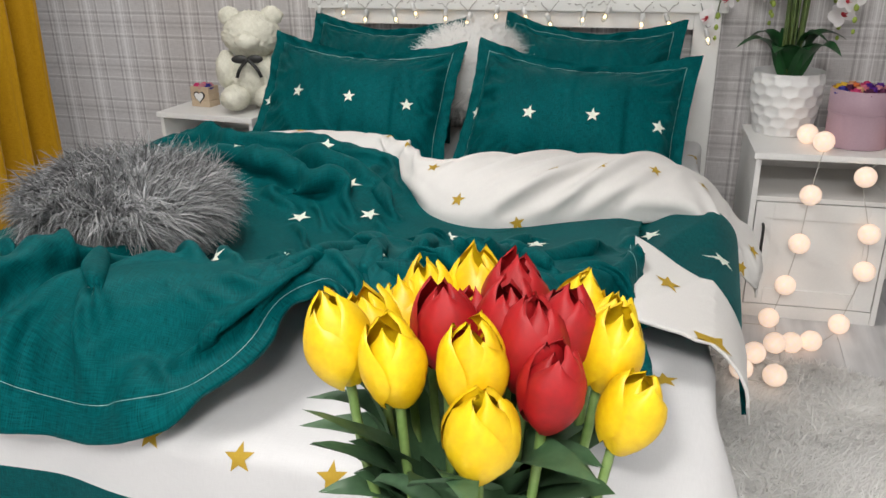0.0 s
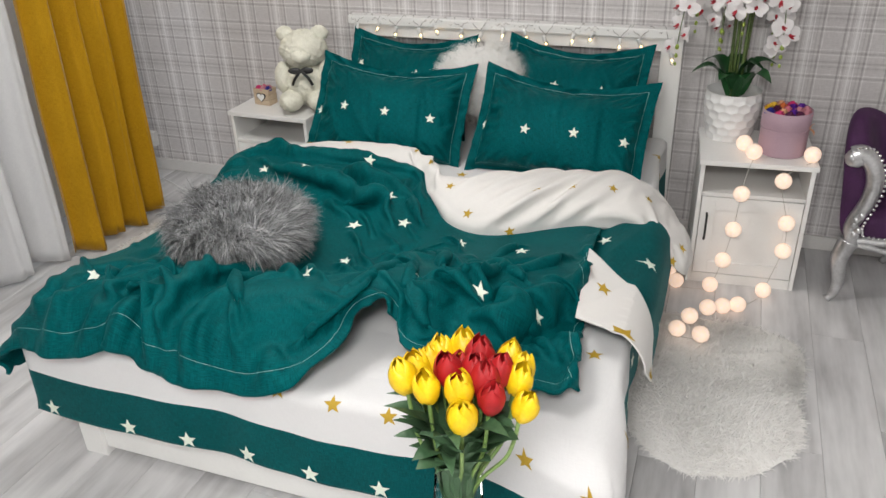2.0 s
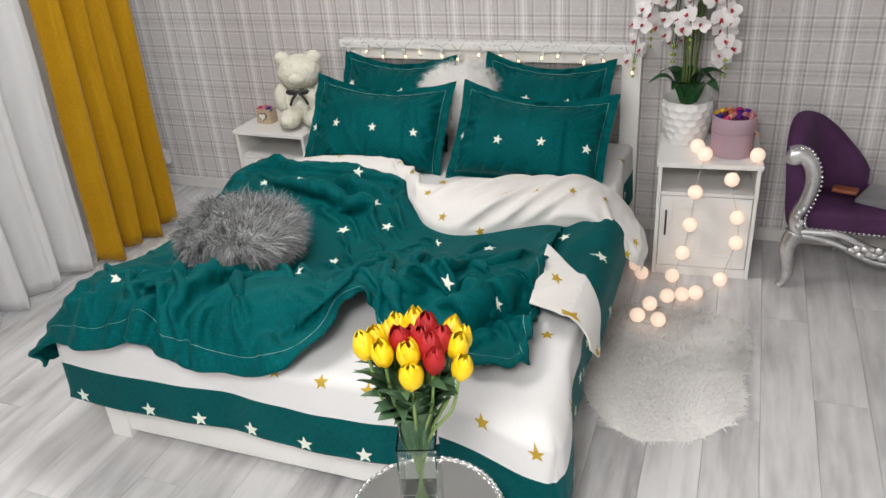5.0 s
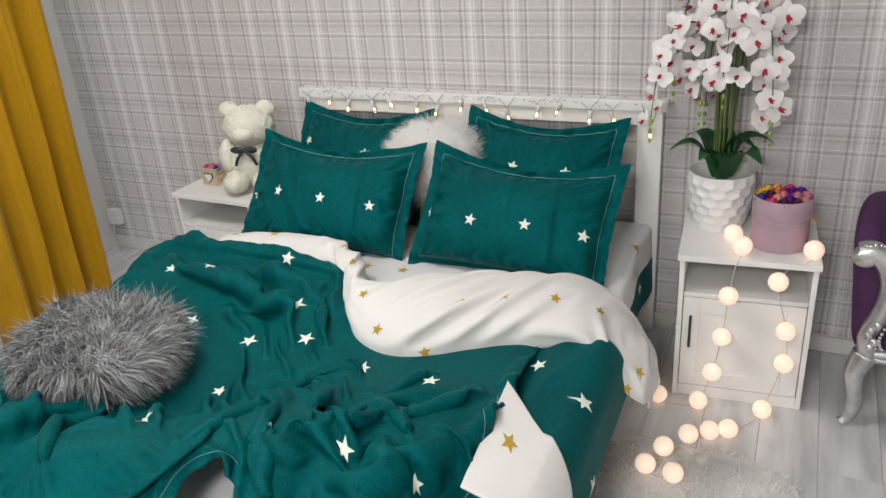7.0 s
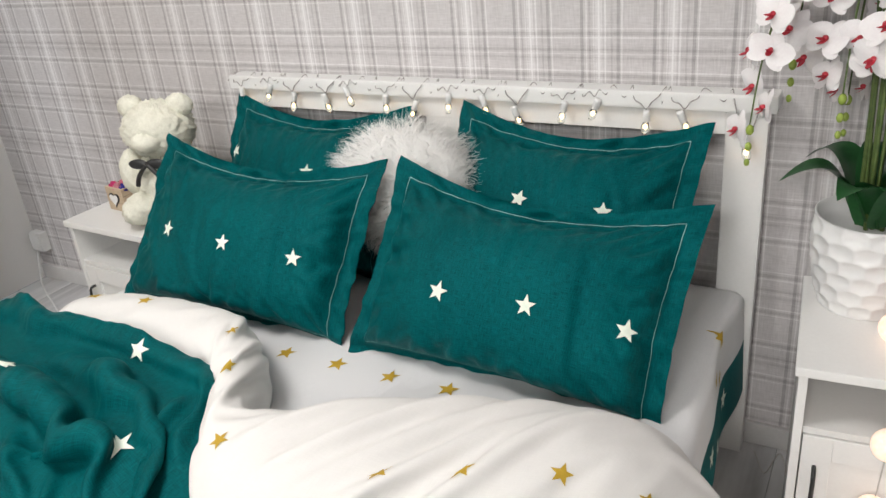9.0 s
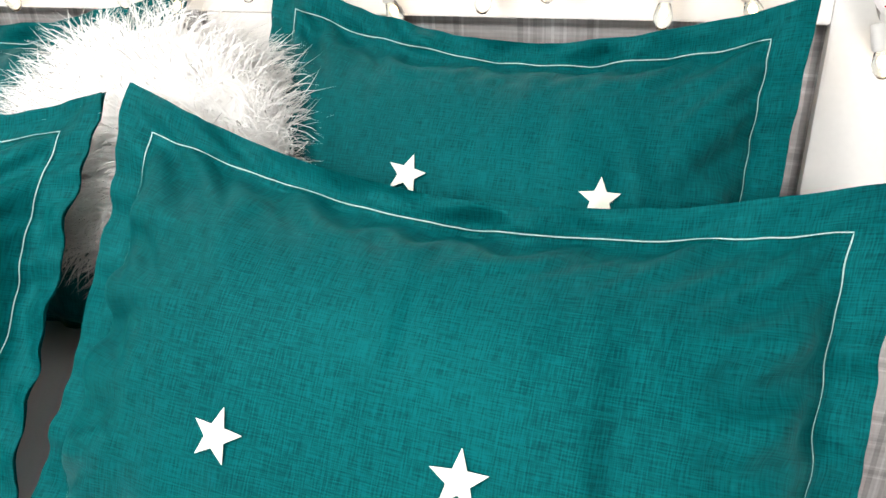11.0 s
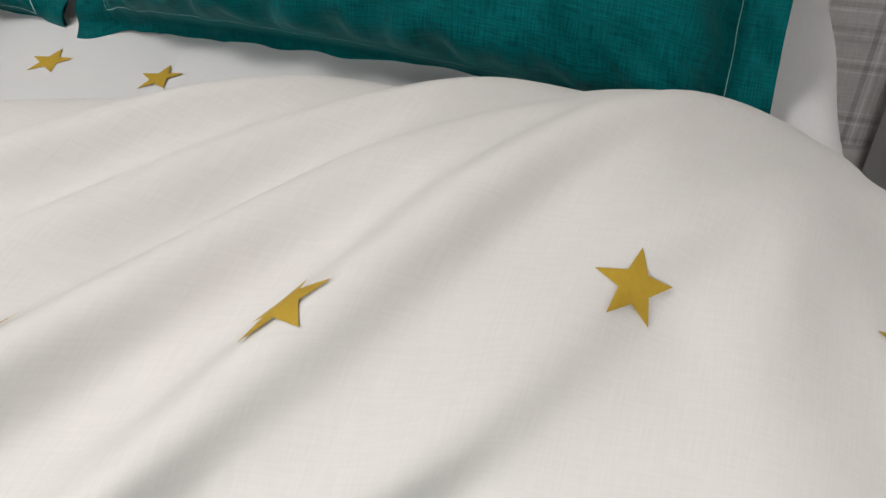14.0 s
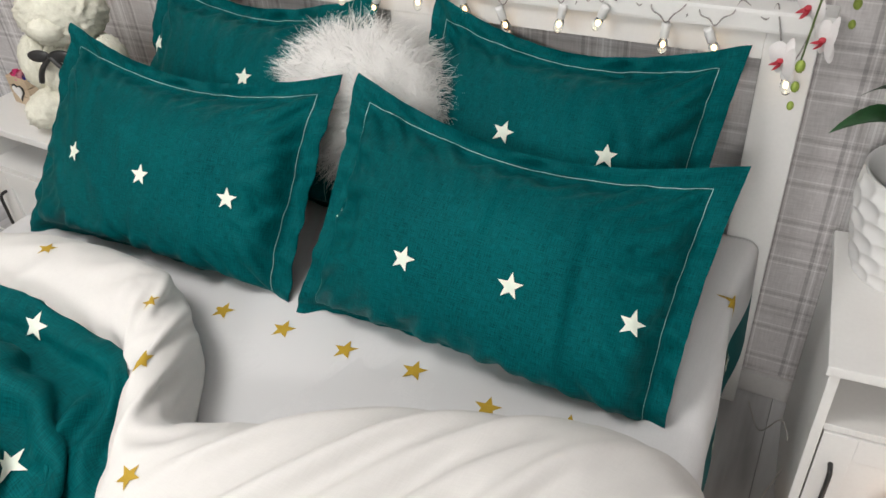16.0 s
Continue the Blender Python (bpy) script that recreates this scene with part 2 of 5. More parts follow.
# ---- builders ----


def raw(name, verts, faces, mats, parent=None, label="", smooth=True, slots=None, uv=None):
    me = bpy.data.meshes.new(name)
    me.from_pydata([tuple(v) for v in verts], [], faces)
    for m in (mats if isinstance(mats, (list, tuple)) else [mats]):
        me.materials.append(m)
    if slots is not None:
        me.polygons.foreach_set("material_index", slots)
    if uv is not None:
        layer = me.uv_layers.new(name="UVMap")
        idx = np.empty(len(me.loops), dtype=np.int32)
        me.loops.foreach_get("vertex_index", idx)
        layer.data.foreach_set("uv", np.asarray(uv, dtype=np.float32)[idx].ravel())
    me.polygons.foreach_set("use_smooth", [smooth] * len(me.polygons))
    me.update()
    ob = new(name, me)
    if parent is not None:
        ob.parent = parent
    if label:
        tagged(ob, label)
    return ob


def part(name, bm, mat, parent=None, label="", smooth=True):
    me = bpy.data.meshes.new(name)
    bm.normal_update()
    bm.to_mesh(me)
    bm.free()
    for m in (mat if isinstance(mat, (list, tuple)) else [mat]):
        me.materials.append(m)
    me.polygons.foreach_set("use_smooth", [smooth] * len(me.polygons))
    ob = new(name, me)
    if parent is not None:
        ob.parent = parent
    if label:
        tagged(ob, label)
    return ob


def thing(name, m, label, category, group=""):
    ob = new(name)
    ob.matrix_world = m
    ob.empty_display_size = 0.1
    return tagged(ob, label, category, group)


def box(x0, x1, y0, y1, z0, z1, bevel=0.003, bm=None):
    own = bm is None
    b = bmesh.new()
    bmesh.ops.create_cube(b, size=1, matrix=Matrix.Translation(((x0 + x1) / 2, (y0 + y1) / 2, (z0 + z1) / 2)) @ Matrix.Diagonal((x1 - x0, y1 - y0, z1 - z0, 1)))
    if bevel:
        bmesh.ops.bevel(b, geom=b.edges[:], offset=bevel, segments=2, affect="EDGES", profile=0.7)
    if own:
        return b
    me = bpy.data.meshes.new("tmp")
    b.to_mesh(me)
    b.free()
    bm.from_mesh(me)
    bpy.data.meshes.remove(me)
    return bm


def grid(f, nu, nv):
    """Vertices, faces and parameters of a surface f(s, t), both from 0 to 1."""
    vs = [f(i / nu, j / nv) for j in range(nv + 1) for i in range(nu + 1)]
    fs = [(j * (nu + 1) + i, j * (nu + 1) + i + 1, (j + 1) * (nu + 1) + i + 1, (j + 1) * (nu + 1) + i) for j in range(nv) for i in range(nu)]
    return vs, fs


def lathe(profile, n=40, closed_bottom=True):
    vs, fs = [], []
    for r, z in profile:
        for k in range(n):
            a = 2 * math.pi * k / n
            vs.append((r * math.cos(a), r * math.sin(a), z))
    for j in range(len(profile) - 1):
        for k in range(n):
            k2 = (k + 1) % n
            fs.append((j * n + k, j * n + k2, (j + 1) * n + k2, (j + 1) * n + k))
    if closed_bottom:
        fs.append(tuple(reversed(range(n))))
    return vs, fs


def spline(pts, s):
    """Catmull-Rom through pts, s from 0 to 1."""
    n = len(pts) - 1
    x = min(max(s, 0), 0.99999) * n
    i, f = int(x), x - int(x)
    p = [Vector(pts[min(max(i + k, 0), n)]) for k in (-1, 0, 1, 2)]
    return 0.5 * (2 * p[1] + (p[2] - p[0]) * f + (2 * p[0] - 5 * p[1] + 4 * p[2] - p[3]) * f * f + (3 * p[1] - p[0] - 3 * p[2] + p[3]) * f ** 3)


def tube(pts, radius, n=8, steps=24, smooth=True):
    """A tube through pts; radius is a number or a function of s. Ends closed."""
    rad = radius if callable(radius) else (lambda s: radius)
    vs, fs = [], []
    side = None
    for j in range(steps + 1):
        s = j / steps
        p = spline(pts, s) if smooth else Vector(pts[0]).lerp(Vector(pts[-1]), s)
        d = (spline(pts, min(s + 0.01, 1)) - spline(pts, max(s - 0.01, 0))).normalized()
        if side is None:
            side = d.orthogonal().normalized()
        side = (side - d * side.dot(d)).normalized()
        up = d.cross(side)
        for k in range(n):
            a = 2 * math.pi * k / n
            vs.append(p + (side * math.cos(a) + up * math.sin(a)) * rad(s))
    for j in range(steps):
        for k in range(n):
            k2 = (k + 1) % n
            fs.append((j * n + k, j * n + k2, (j + 1) * n + k2, (j + 1) * n + k))
    fs.append(tuple(reversed(range(n))))
    fs.append(tuple(steps * n + k for k in range(n)))
    return vs, fs


def join(*meshes):
    vs, fs = [], []
    for v, f in meshes:
        o = len(vs)
        vs += list(v)
        fs += [tuple(i + o for i in q) for q in f]
    return vs, fs


def ball(r, place=(0, 0, 0), scale=(1, 1, 1), rough=0.0, seed=0, n=16, freq=20):
    """A ball, lumpy if rough is set."""
    vs, fs = [], []
    for j in range(n + 1):
        th = math.pi * j / n
        for k in range(2 * n):
            ph = math.pi * k / n
            d = Vector((math.sin(th) * math.cos(ph), math.sin(th) * math.sin(ph), math.cos(th)))
            q = r * (1 + (rough * noise.noise(d * r * freq + Vector((seed, seed * 2, 0))) if rough else 0))
            vs.append(Vector((d.x * scale[0], d.y * scale[1], d.z * scale[2])) * q + Vector(place))
    for j in range(n):
        for k in range(2 * n):
            k2 = (k + 1) % (2 * n)
            fs.append((j * 2 * n + k, (j + 1) * 2 * n + k, (j + 1) * 2 * n + k2, j * 2 * n + k2))
    return vs, fs


def smoothstep(a, b, x):
    t = min(max((x - a) / (b - a), 0), 1)
    return t * t * (3 - 2 * t)


def fur(name, roots, mat, parent, length, width, lean, seed, droop=0.5, label="", clump=0.0, lit=0.0, lay=0.0):
    """Strands on roots, a list of (place, normal): flat tapering blades that bend over and gather in locks."""
    rng = random.Random(seed)
    vs, fs, ns = [], [], []
    for p, nrm in roots:
        p, nrm = Vector(p), Vector(nrm)
        q = p * 34
        lock = Vector((noise.noise(q + Vector((seed, 0, 0))), noise.noise(q + Vector((0, seed, 9))), noise.noise(q + Vector((5, 0, seed)))))
        jit = 0.45 - 0.25 * min(clump, 1)
        flow = Vector((noise.noise(p * 4 + Vector((seed, 0, 0))), noise.noise(p * 4 + Vector((0, seed, 9))), 0)) + lock * 1.6 * clump + Vector((rng.gauss(0, jit), rng.gauss(0, jit), rng.gauss(0, 0.2)))
        flow = (flow + Vector(lean)).normalized()
        ln = length * rng.uniform(0.55, 1.15)
        d1 = (nrm * (1 - lay) + flow * (0.55 + lay)).normalized()
        d2 = (nrm * 0.35 + flow * 0.9 + Vector((0, 0, -droop))).normalized()
        side = d1.cross(nrm * 1.6 + Vector((rng.gauss(0, 0.5), rng.gauss(0, 0.5), rng.gauss(0, 0.5)))).normalized() * width * rng.uniform(0.6, 1.2)
        if (side * -2).cross(d1).dot(nrm) < 0:
            side = -side
        a = p + d1 * ln * 0.42
        m = a + (d1 + d2).normalized() * ln * 0.3
        b2 = m + d2 * ln * 0.36
        o = len(vs)
        vs += [p + side, p - side, a - side * 0.85, a + side * 0.85, m - side * 0.6, m + side * 0.6, b2]
        fs += [(o, o + 1, o + 2, o + 3), (o + 3, o + 2, o + 4, o + 5), (o + 5, o + 4, o + 6)]
        if lit:
            own = (d1.cross(side)).normalized()
            if own.dot(nrm) < 0:
                own = -own
            ns += [tuple((nrm * lit + own * (1 - lit)).normalized())] * 7
    ob = raw(name, vs, fs, mat, parent, label)
    if lit:
        ob.data.normals_split_custom_set_from_vertices(ns)
    return ob


STAR = [(math.sin(math.pi * k / 5) * (1 if k % 2 == 0 else 0.42), math.cos(math.pi * k / 5) * (1 if k % 2 == 0 else 0.42)) for k in range(10)]


def star(f, s0, t0, size, spin, mat, parent, lift=0.0016, flip=1, keep=None):
    """A printed star that follows the cloth f(s, t) round (s0, t0); size is centre to tip in metres."""
    e = 0.004
    p = f(s0, t0)
    tu, tv = (f(s0 + e, t0) - f(s0 - e, t0)) / (2 * e), (f(s0, t0 + e) - f(s0, t0 - e)) / (2 * e)
    lu, lv = max(tu.length, 1e-4), max(tv.length, 1e-4)
    c, sn = math.cos(radians(spin)), math.sin(radians(spin))
    vs, rings = [], 5
    pars = [(0, 0)] + [((x * c - y * sn) * size * k / rings, (x * sn + y * c) * size * k / rings) for k in range(1, rings + 1) for x, y in STAR]
    for a, b in pars:
        s, t = s0 + a / lu, t0 + b / lv
        if keep:
            s, t = min(max(s, keep[0]), keep[1]), min(max(t, keep[2]), keep[3])
        q = f(s, t)
        nrm = (f(s + e, t) - f(s - e, t)).cross(f(s, t + e) - f(s, t - e))
        nrm = nrm.normalized() * flip if nrm.length > 1e-9 else Vector((0, 0, 1))
        vs.append(q + nrm * lift)
    fs = [(0, 1 + k, 1 + (k + 1) % 10) for k in range(10)]
    for r in range(rings - 1):
        fs += [(1 + r * 10 + k, 1 + (r + 1) * 10 + k, 1 + (r + 1) * 10 + (k + 1) % 10, 1 + r * 10 + (k + 1) % 10) for k in range(10)]
    return raw("star_print", vs, fs, mat, parent)


def seam(f, path, parent, width=0.0018, lift=0.0016, flip=1, mat=None, name="stitching", steps=200):
    """A line of stitching: path(k) gives (s, t), k from 0 to 1."""
    vs, fs = [], []
    e = 0.004
    for i in range(steps + 1):
        k = i / steps
        s, t = path(k)
        p = f(s, t)
        s2, t2 = path(min(k + 0.002, 1))
        s1, t1 = path(max(k - 0.002, 0))
        d = f(s2, t2) - f(s1, t1)
        nrm = (f(s + e, t) - f(s - e, t)).cross(f(s, t + e) - f(s, t - e)).normalized() * flip
        side = d.cross(nrm).normalized() * width / 2
        vs += [p + nrm * lift - side, p + nrm * lift + side]
        if i:
            fs.append((2 * i - 2, 2 * i - 1, 2 * i + 1, 2 * i))
    return raw(name, vs, fs, mat or THREAD, parent)


def cloth(name, f, nu, nv, mat, parent, label="", size=(1, 1), slot=None, thick=0.0):
    vs, fs = grid(f, nu, nv)
    uv = [(i / nu * size[0], j / nv * size[1]) for j in range(nv + 1) for i in range(nu + 1)]
    slots = [slot((i + 0.5) / nu, (j + 0.5) / nv) for j in range(nv) for i in range(nu)] if slot else None
    ob = raw(name, vs, fs, mat, parent, label, True, slots, uv)
    if thick:
        mod = ob.modifiers.new("thickness", "SOLIDIFY")
        mod.thickness, mod.offset = thick, -1
    return ob

def settle(P, ru, rv, steps, push, hold, target, floor=None, stiff=0.2, rounds=3):
    """Cloth P (rows, columns, xyz) comes to rest under push; ru and rv are its thread lengths, hold draws it to target."""
    P = P.copy()
    old = P.copy()
    nv, nu = P.shape[:2]
    diag = np.sqrt(((ru[:-1] + ru[1:]) / 2) ** 2 + ((rv[:, :-1] + rv[:, 1:]) / 2) ** 2)
    pairs = []
    for k in (0, 1):
        n = (nu - k) // 2
        pairs.append(((slice(None), slice(k, k + 2 * n, 2)), (slice(None), slice(k + 1, k + 2 * n, 2)), ru[:, k:k + 2 * n:2], 1.0, False))
        n = (nv - k) // 2
        pairs.append(((slice(k, k + 2 * n, 2), slice(None)), (slice(k + 1, k + 2 * n, 2), slice(None)), rv[k:k + 2 * n:2], 1.0, False))
    lo, hi, al = slice(None, -1), slice(1, None), slice(None)
    pairs.append(((lo, lo), (hi, hi), diag, 0.35, False))
    pairs.append(((lo, hi), (hi, lo), diag, 0.35, False))
    for g in (2, 4):
        pairs.append(((al, slice(None, -g)), (al, slice(g, None)), sum(ru[:, k:ru.shape[1] - g + 1 + k] for k in range(g)), stiff, True))
        pairs.append(((slice(None, -g), al), (slice(g, None), al), sum(rv[k:rv.shape[0] - g + 1 + k] for k in range(g)), stiff, True))
    for step in range(steps):
        v = (P - old) * 0.92
        old = P.copy()
        P = P + v + push
        for r in range(rounds):
            for a, b, rest, k, spread in pairs:
                d = P[b] - P[a]
                ln = np.sqrt((d * d).sum(-1)) + 1e-9
                q = (ln - rest) / ln * 0.5 * k
                if spread:
                    q = np.minimum(q, 0)
                d *= q[..., None]
                P[a] += d
                P[b] -= d
        P += (target - P) * hold[..., None]
        if floor is not None:
            low = P[..., 2] < floor
            P[..., 2] = np.where(low, floor, P[..., 2])
            old[low] = P[low] - (P[low] - old[low]) * 0.4
    return P


def ironed(P, passes):
    """Takes out the smallest wrinkles; the edges stay."""
    P = P.copy()
    for k in range(passes):
        P[1:-1, 1:-1] += 0.5 * ((P[:-2, 1:-1] + P[2:, 1:-1] + P[1:-1, :-2] + P[1:-1, 2:]) / 4 - P[1:-1, 1:-1])
    return P


def finer(P):
    """Twice as many threads, smoothly interpolated."""
    for axis in (0, 1):
        Q = np.moveaxis(P, axis, 0)
        pad = np.concatenate([2 * Q[:1] - Q[1:2], Q, 2 * Q[-1:] - Q[-2:-1]])
        mid = (-pad[:-3] + 9 * pad[1:-2] + 9 * pad[2:-1] - pad[3:]) / 16
        R = np.empty((2 * len(Q) - 1, *Q.shape[1:]))
        R[0::2], R[1::2] = Q, mid
        P = np.moveaxis(R, 0, axis)
    return P


def sampler(G):
    """The surface f(s, t) through the rows and columns of G."""
    nv, nu = G.shape[0] - 1, G.shape[1] - 1

    def f(s, t):
        x, y = min(max(s, 0.0), 1.0) * nu, min(max(t, 0.0), 1.0) * nv
        i, j = min(int(x), nu - 1), min(int(y), nv - 1)
        a, b = x - i, y - j
        return Vector((G[j, i] * (1 - a) + G[j, i + 1] * a) * (1 - b) + (G[j + 1, i] * (1 - a) + G[j + 1, i + 1] * a) * b)
    return f


def sampled(f, nu, nv):
    return np.array([[tuple(f(i / nu, j / nv)) for i in range(nu + 1)] for j in range(nv + 1)])


def spans(P):
    return np.sqrt((np.diff(P, axis=1) ** 2).sum(-1)), np.sqrt((np.diff(P, axis=0) ** 2).sum(-1))

# ---- the room ----
WALL_Y, LEFT_X, RIGHT_X, BACK_Y, TOP = 0.03, -2.35, 3.2, -5.6, 2.65


def wall(name, x0, x1, y0, y1, z0, z1, mat, label):
    ob = part(name, box(x0, x1, y0, y1, z0, z1, 0), mat, None, label, False)
    return tagged(ob, kind="structure", category="wall")


wall("wall_north", LEFT_X - 0.15, RIGHT_X + 0.15, WALL_Y, WALL_Y + 0.15, 0, TOP, PAPER, "wall in grey and lilac plaid wallpaper")
wall("wall_east", RIGHT_X, RIGHT_X + 0.15, BACK_Y, WALL_Y, 0, TOP, CEIL, "plain pale painted wall")
wall("wall_south", LEFT_X, RIGHT_X, BACK_Y - 0.15, BACK_Y, 0, TOP, CEIL, "plain pale painted wall")
WIN = (-3.4, -1.2, 0.85, 2.2)
west = bmesh.new()
for y0, y1, z0, z1 in ((BACK_Y, WIN[0], 0, TOP), (WIN[1], WALL_Y, 0, TOP), (WIN[0], WIN[1], 0, WIN[2]), (WIN[0], WIN[1], WIN[3], TOP)):
    box(LEFT_X - 0.2, LEFT_X, y0, y1, z0, z1, 0, west)
tagged(part("wall_west", west, CEIL, None, "pale wall with the window opening", False), kind="structure", category="wall")
tagged(part("ceiling", box(LEFT_X - 0.2, RIGHT_X + 0.15, BACK_Y - 0.15, WALL_Y + 0.15, TOP, TOP + 0.1, 0), CEIL, None, "plain white ceiling", False), kind="structure", category="ceiling")
win = tagged(new("window_1"), "white framed window behind the sheer curtain", "window", kind="structure")
fr = bmesh.new()
for y0, y1, z0, z1 in ((WIN[0], WIN[0] + 0.06, WIN[2], WIN[3]), (WIN[1] - 0.06, WIN[1], WIN[2], WIN[3]), (WIN[0] + 0.06, WIN[1] - 0.06, WIN[2], WIN[2] + 0.06),
                       (WIN[0] + 0.06, WIN[1] - 0.06, WIN[3] - 0.06, WIN[3]), (-2.34, -2.26, WIN[2] + 0.06, WIN[3] - 0.06)):
    box(LEFT_X - 0.14, LEFT_X - 0.08, y0, y1, z0, z1, 0.004, fr)
part("window_frame", fr, WHITEP, win, "", False)
for y0, y1 in ((WIN[0] + 0.06, -2.34), (-2.26, WIN[1] - 0.06)):
    pane = part("pane", box(LEFT_X - 0.115, LEFT_X - 0.105, y0, y1, WIN[2] + 0.06, WIN[3] - 0.06, 0), GLASS, win, "", False)
    pane.visible_shadow = False
skirt = bmesh.new()
box(LEFT_X + 0.002, RIGHT_X - 0.002, WALL_Y - 0.016, WALL_Y - 0.0005, 0.002, 0.072, 0.004, skirt)
tagged(part("baseboard", skirt, SKIRT, None, "pale grey foil baseboard along the papered wall", False), kind="structure", category="baseboard")
# Panels out of view, added to go with the two overhead area lights.
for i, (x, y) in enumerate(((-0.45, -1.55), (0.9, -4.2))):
    lamp = thing("unseen_lamp_panel", pose(x, y, TOP), "unseen square white lamp panel added under the ceiling", "lamp", "ceiling lamps")
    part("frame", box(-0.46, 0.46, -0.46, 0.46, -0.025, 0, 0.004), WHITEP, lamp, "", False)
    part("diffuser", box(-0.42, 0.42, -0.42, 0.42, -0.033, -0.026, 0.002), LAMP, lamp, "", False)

# ---- bed ----
BX0, BX1, BY0 = -0.885, 0.815, -2.2
bed = thing("double_bed", pose(0, 0, 0), "white painted wooden double bed with panelled headboard", "bed")
hb = bed
HY0, HY1 = -0.035, 0.0
for x0, x1 in ((-0.80, -0.705), (0.73, 0.825)):
    part("headboard_post", box(x0, x1, HY0, HY1, 0.0, 0.985, 0.004), PAINT, hb, "", False)
part("headboard_rail", box(-0.705, 0.73, HY0 + 0.002, HY1 - 0.002, 0.925, 0.985, 0.003), PAINT, hb, "", False)
part("headboard_rail", box(-0.705, 0.73, HY0 + 0.002, HY1 - 0.002, 0.33, 0.45, 0.003), PAINT, hb, "", False)
part("headboard_panel", box(-0.10, 0.02, HY0 + 0.004, HY1 - 0.004, 0.45, 0.925, 0.003), PAINT, hb, "", False)
part("headboard_cap", box(-0.82, 0.845, HY0 - 0.02, HY1 + 0.012, 0.985, 1.028, 0.007), PAINT, hb, "", False)
part("side_rail", box(BX0 + 0.01, BX0 + 0.035, BY0 + 0.05, HY0, 0.10, 0.30, 0.004), PAINT, hb, "", False)
part("side_rail", box(BX1 - 0.105, BX1 - 0.08, BY0 + 0.065, HY0, 0.10, 0.30, 0.004), PAINT, hb, "", False)
part("footboard", box(BX0 + 0.09, BX1 - 0.09, BY0 + 0.012, BY0 + 0.037, 0.035, 0.30, 0.004), PAINT, hb, "", False)
for x0 in (BX0, BX1 - 0.09):
    part("leg", box(x0, x0 + 0.09, BY0, BY0 + 0.06, 0, 0.31, 0.005), PAINT, hb, "", False)
mat_bm = box(BX0 + 0.04, BX1 - 0.10, BY0 + 0.045, HY0 - 0.003, 0.24, 0.512, 0.03)
tagged(part("mattress", mat_bm, SHEET, None, "white mattress under the bed sheet"), category="mattress")


def drape(u, v, rect, ztop, r, flare=0.06):
    """Cloth point (u, v) laid over a box top: it bends over the edges and hangs."""
    x0, x1, y0, y1 = rect
    qx, qy = min(max(u, x0), x1), min(max(v, y0), y1)
    dx, dy = u - qx, v - qy
    ln = math.hypot(dx, dy)
    if ln < 1e-9:
        return Vector((u, v, ztop)), Vector((0, 0, 0)), 0.0
    nx, ny = dx / ln, dy / ln
    ln = max(abs(dx), abs(dy)) + 0.06 * min(abs(dx), abs(dy))
    a = min(ln / r, math.pi / 2)
    rest = max(ln - r * math.pi / 2, 0)
    out = r * math.sin(a) + rest * flare
    return Vector((qx + nx * out, qy + ny * out, ztop - r * (1 - math.cos(a)) - rest)), Vector((nx, ny, 0)), a / (math.pi / 2)


RECT = (BX0 + 0.04, BX1 - 0.01, BY0, HY0 - 0.004)
HANG, BAND = 0.325, 0.155
SU0, SU1, SV0, SV1 = RECT[0] - HANG, RECT[1] + HANG, RECT[2] - HANG, RECT[3]


def sheet_uv(u, v):
    p, n, k = drape(u, v, RECT, 0.518, 0.035, 0.05)
    wob = noise.noise(Vector((u * 5, v * 5, 3))) * 0.010 + noise.noise(Vector((u * 13, v * 13, 7))) * 0.004
    if k > 0:
        along = u if abs(n.y) > abs(n.x) else v
        wave = math.sin(along * 9 + 1.2) * 0.5 + noise.noise(Vector((along * 6, 0, 5))) * 0.9
        p = p + n * (0.014 + 0.012 * wave * k)
        p.z += 0.012 * k * noise.noise(Vector((along * 2.5, 4, 1)))
    low = k * smoothstep(-1.95, -2.2, v)
    p.x -= 0.10 * low * smoothstep(-0.55, -0.86, u)
    flare = low * smoothstep(0.45, 0.85, u)
    p += Vector((0.035, -0.05, -0.045)) * flare
    crease = 0.003 * math.exp(-((u - 0.30 - 0.2 * v) / 0.012) ** 2)
    p.z += (wob * 0.35 + crease - 0.006) * (1 - k)
    p.x += (0.03 * smoothstep(-1.5, -2.2, v) - 0.055 * smoothstep(-1.5, -0.1, v)) * smoothstep(0.2, 0.75, u)
    return p


sheet_f = lambda s, t: sheet_uv(SU0 + (SU1 - SU0) * s, SV0 + (SV1 - SV0) * t)
spread = thing("bed_sheet", pose(0, 0, 0), "white bed sheet with gold stars and teal star-printed border", "sheet")


def border(s, t):
    u, v = SU0 + (SU1 - SU0) * s, SV0 + (SV1 - SV0) * t
    return 1 if max(RECT[0] - u, u - RECT[1], RECT[2] - v) > HANG - BAND else 0


cloth("cloth", sheet_f, 232, 252, [SHEET, TEAL], spread, "", (SU1 - SU0, SV1 - SV0), border, 0.003)


def sheet_star(u, v, mat, size=0.024, spin=0.0):
    star(sheet_f, (u - SU0) / (SU1 - SU0), (v - SV0) / (SV1 - SV0), size, spin, mat, spread, 0.0022)


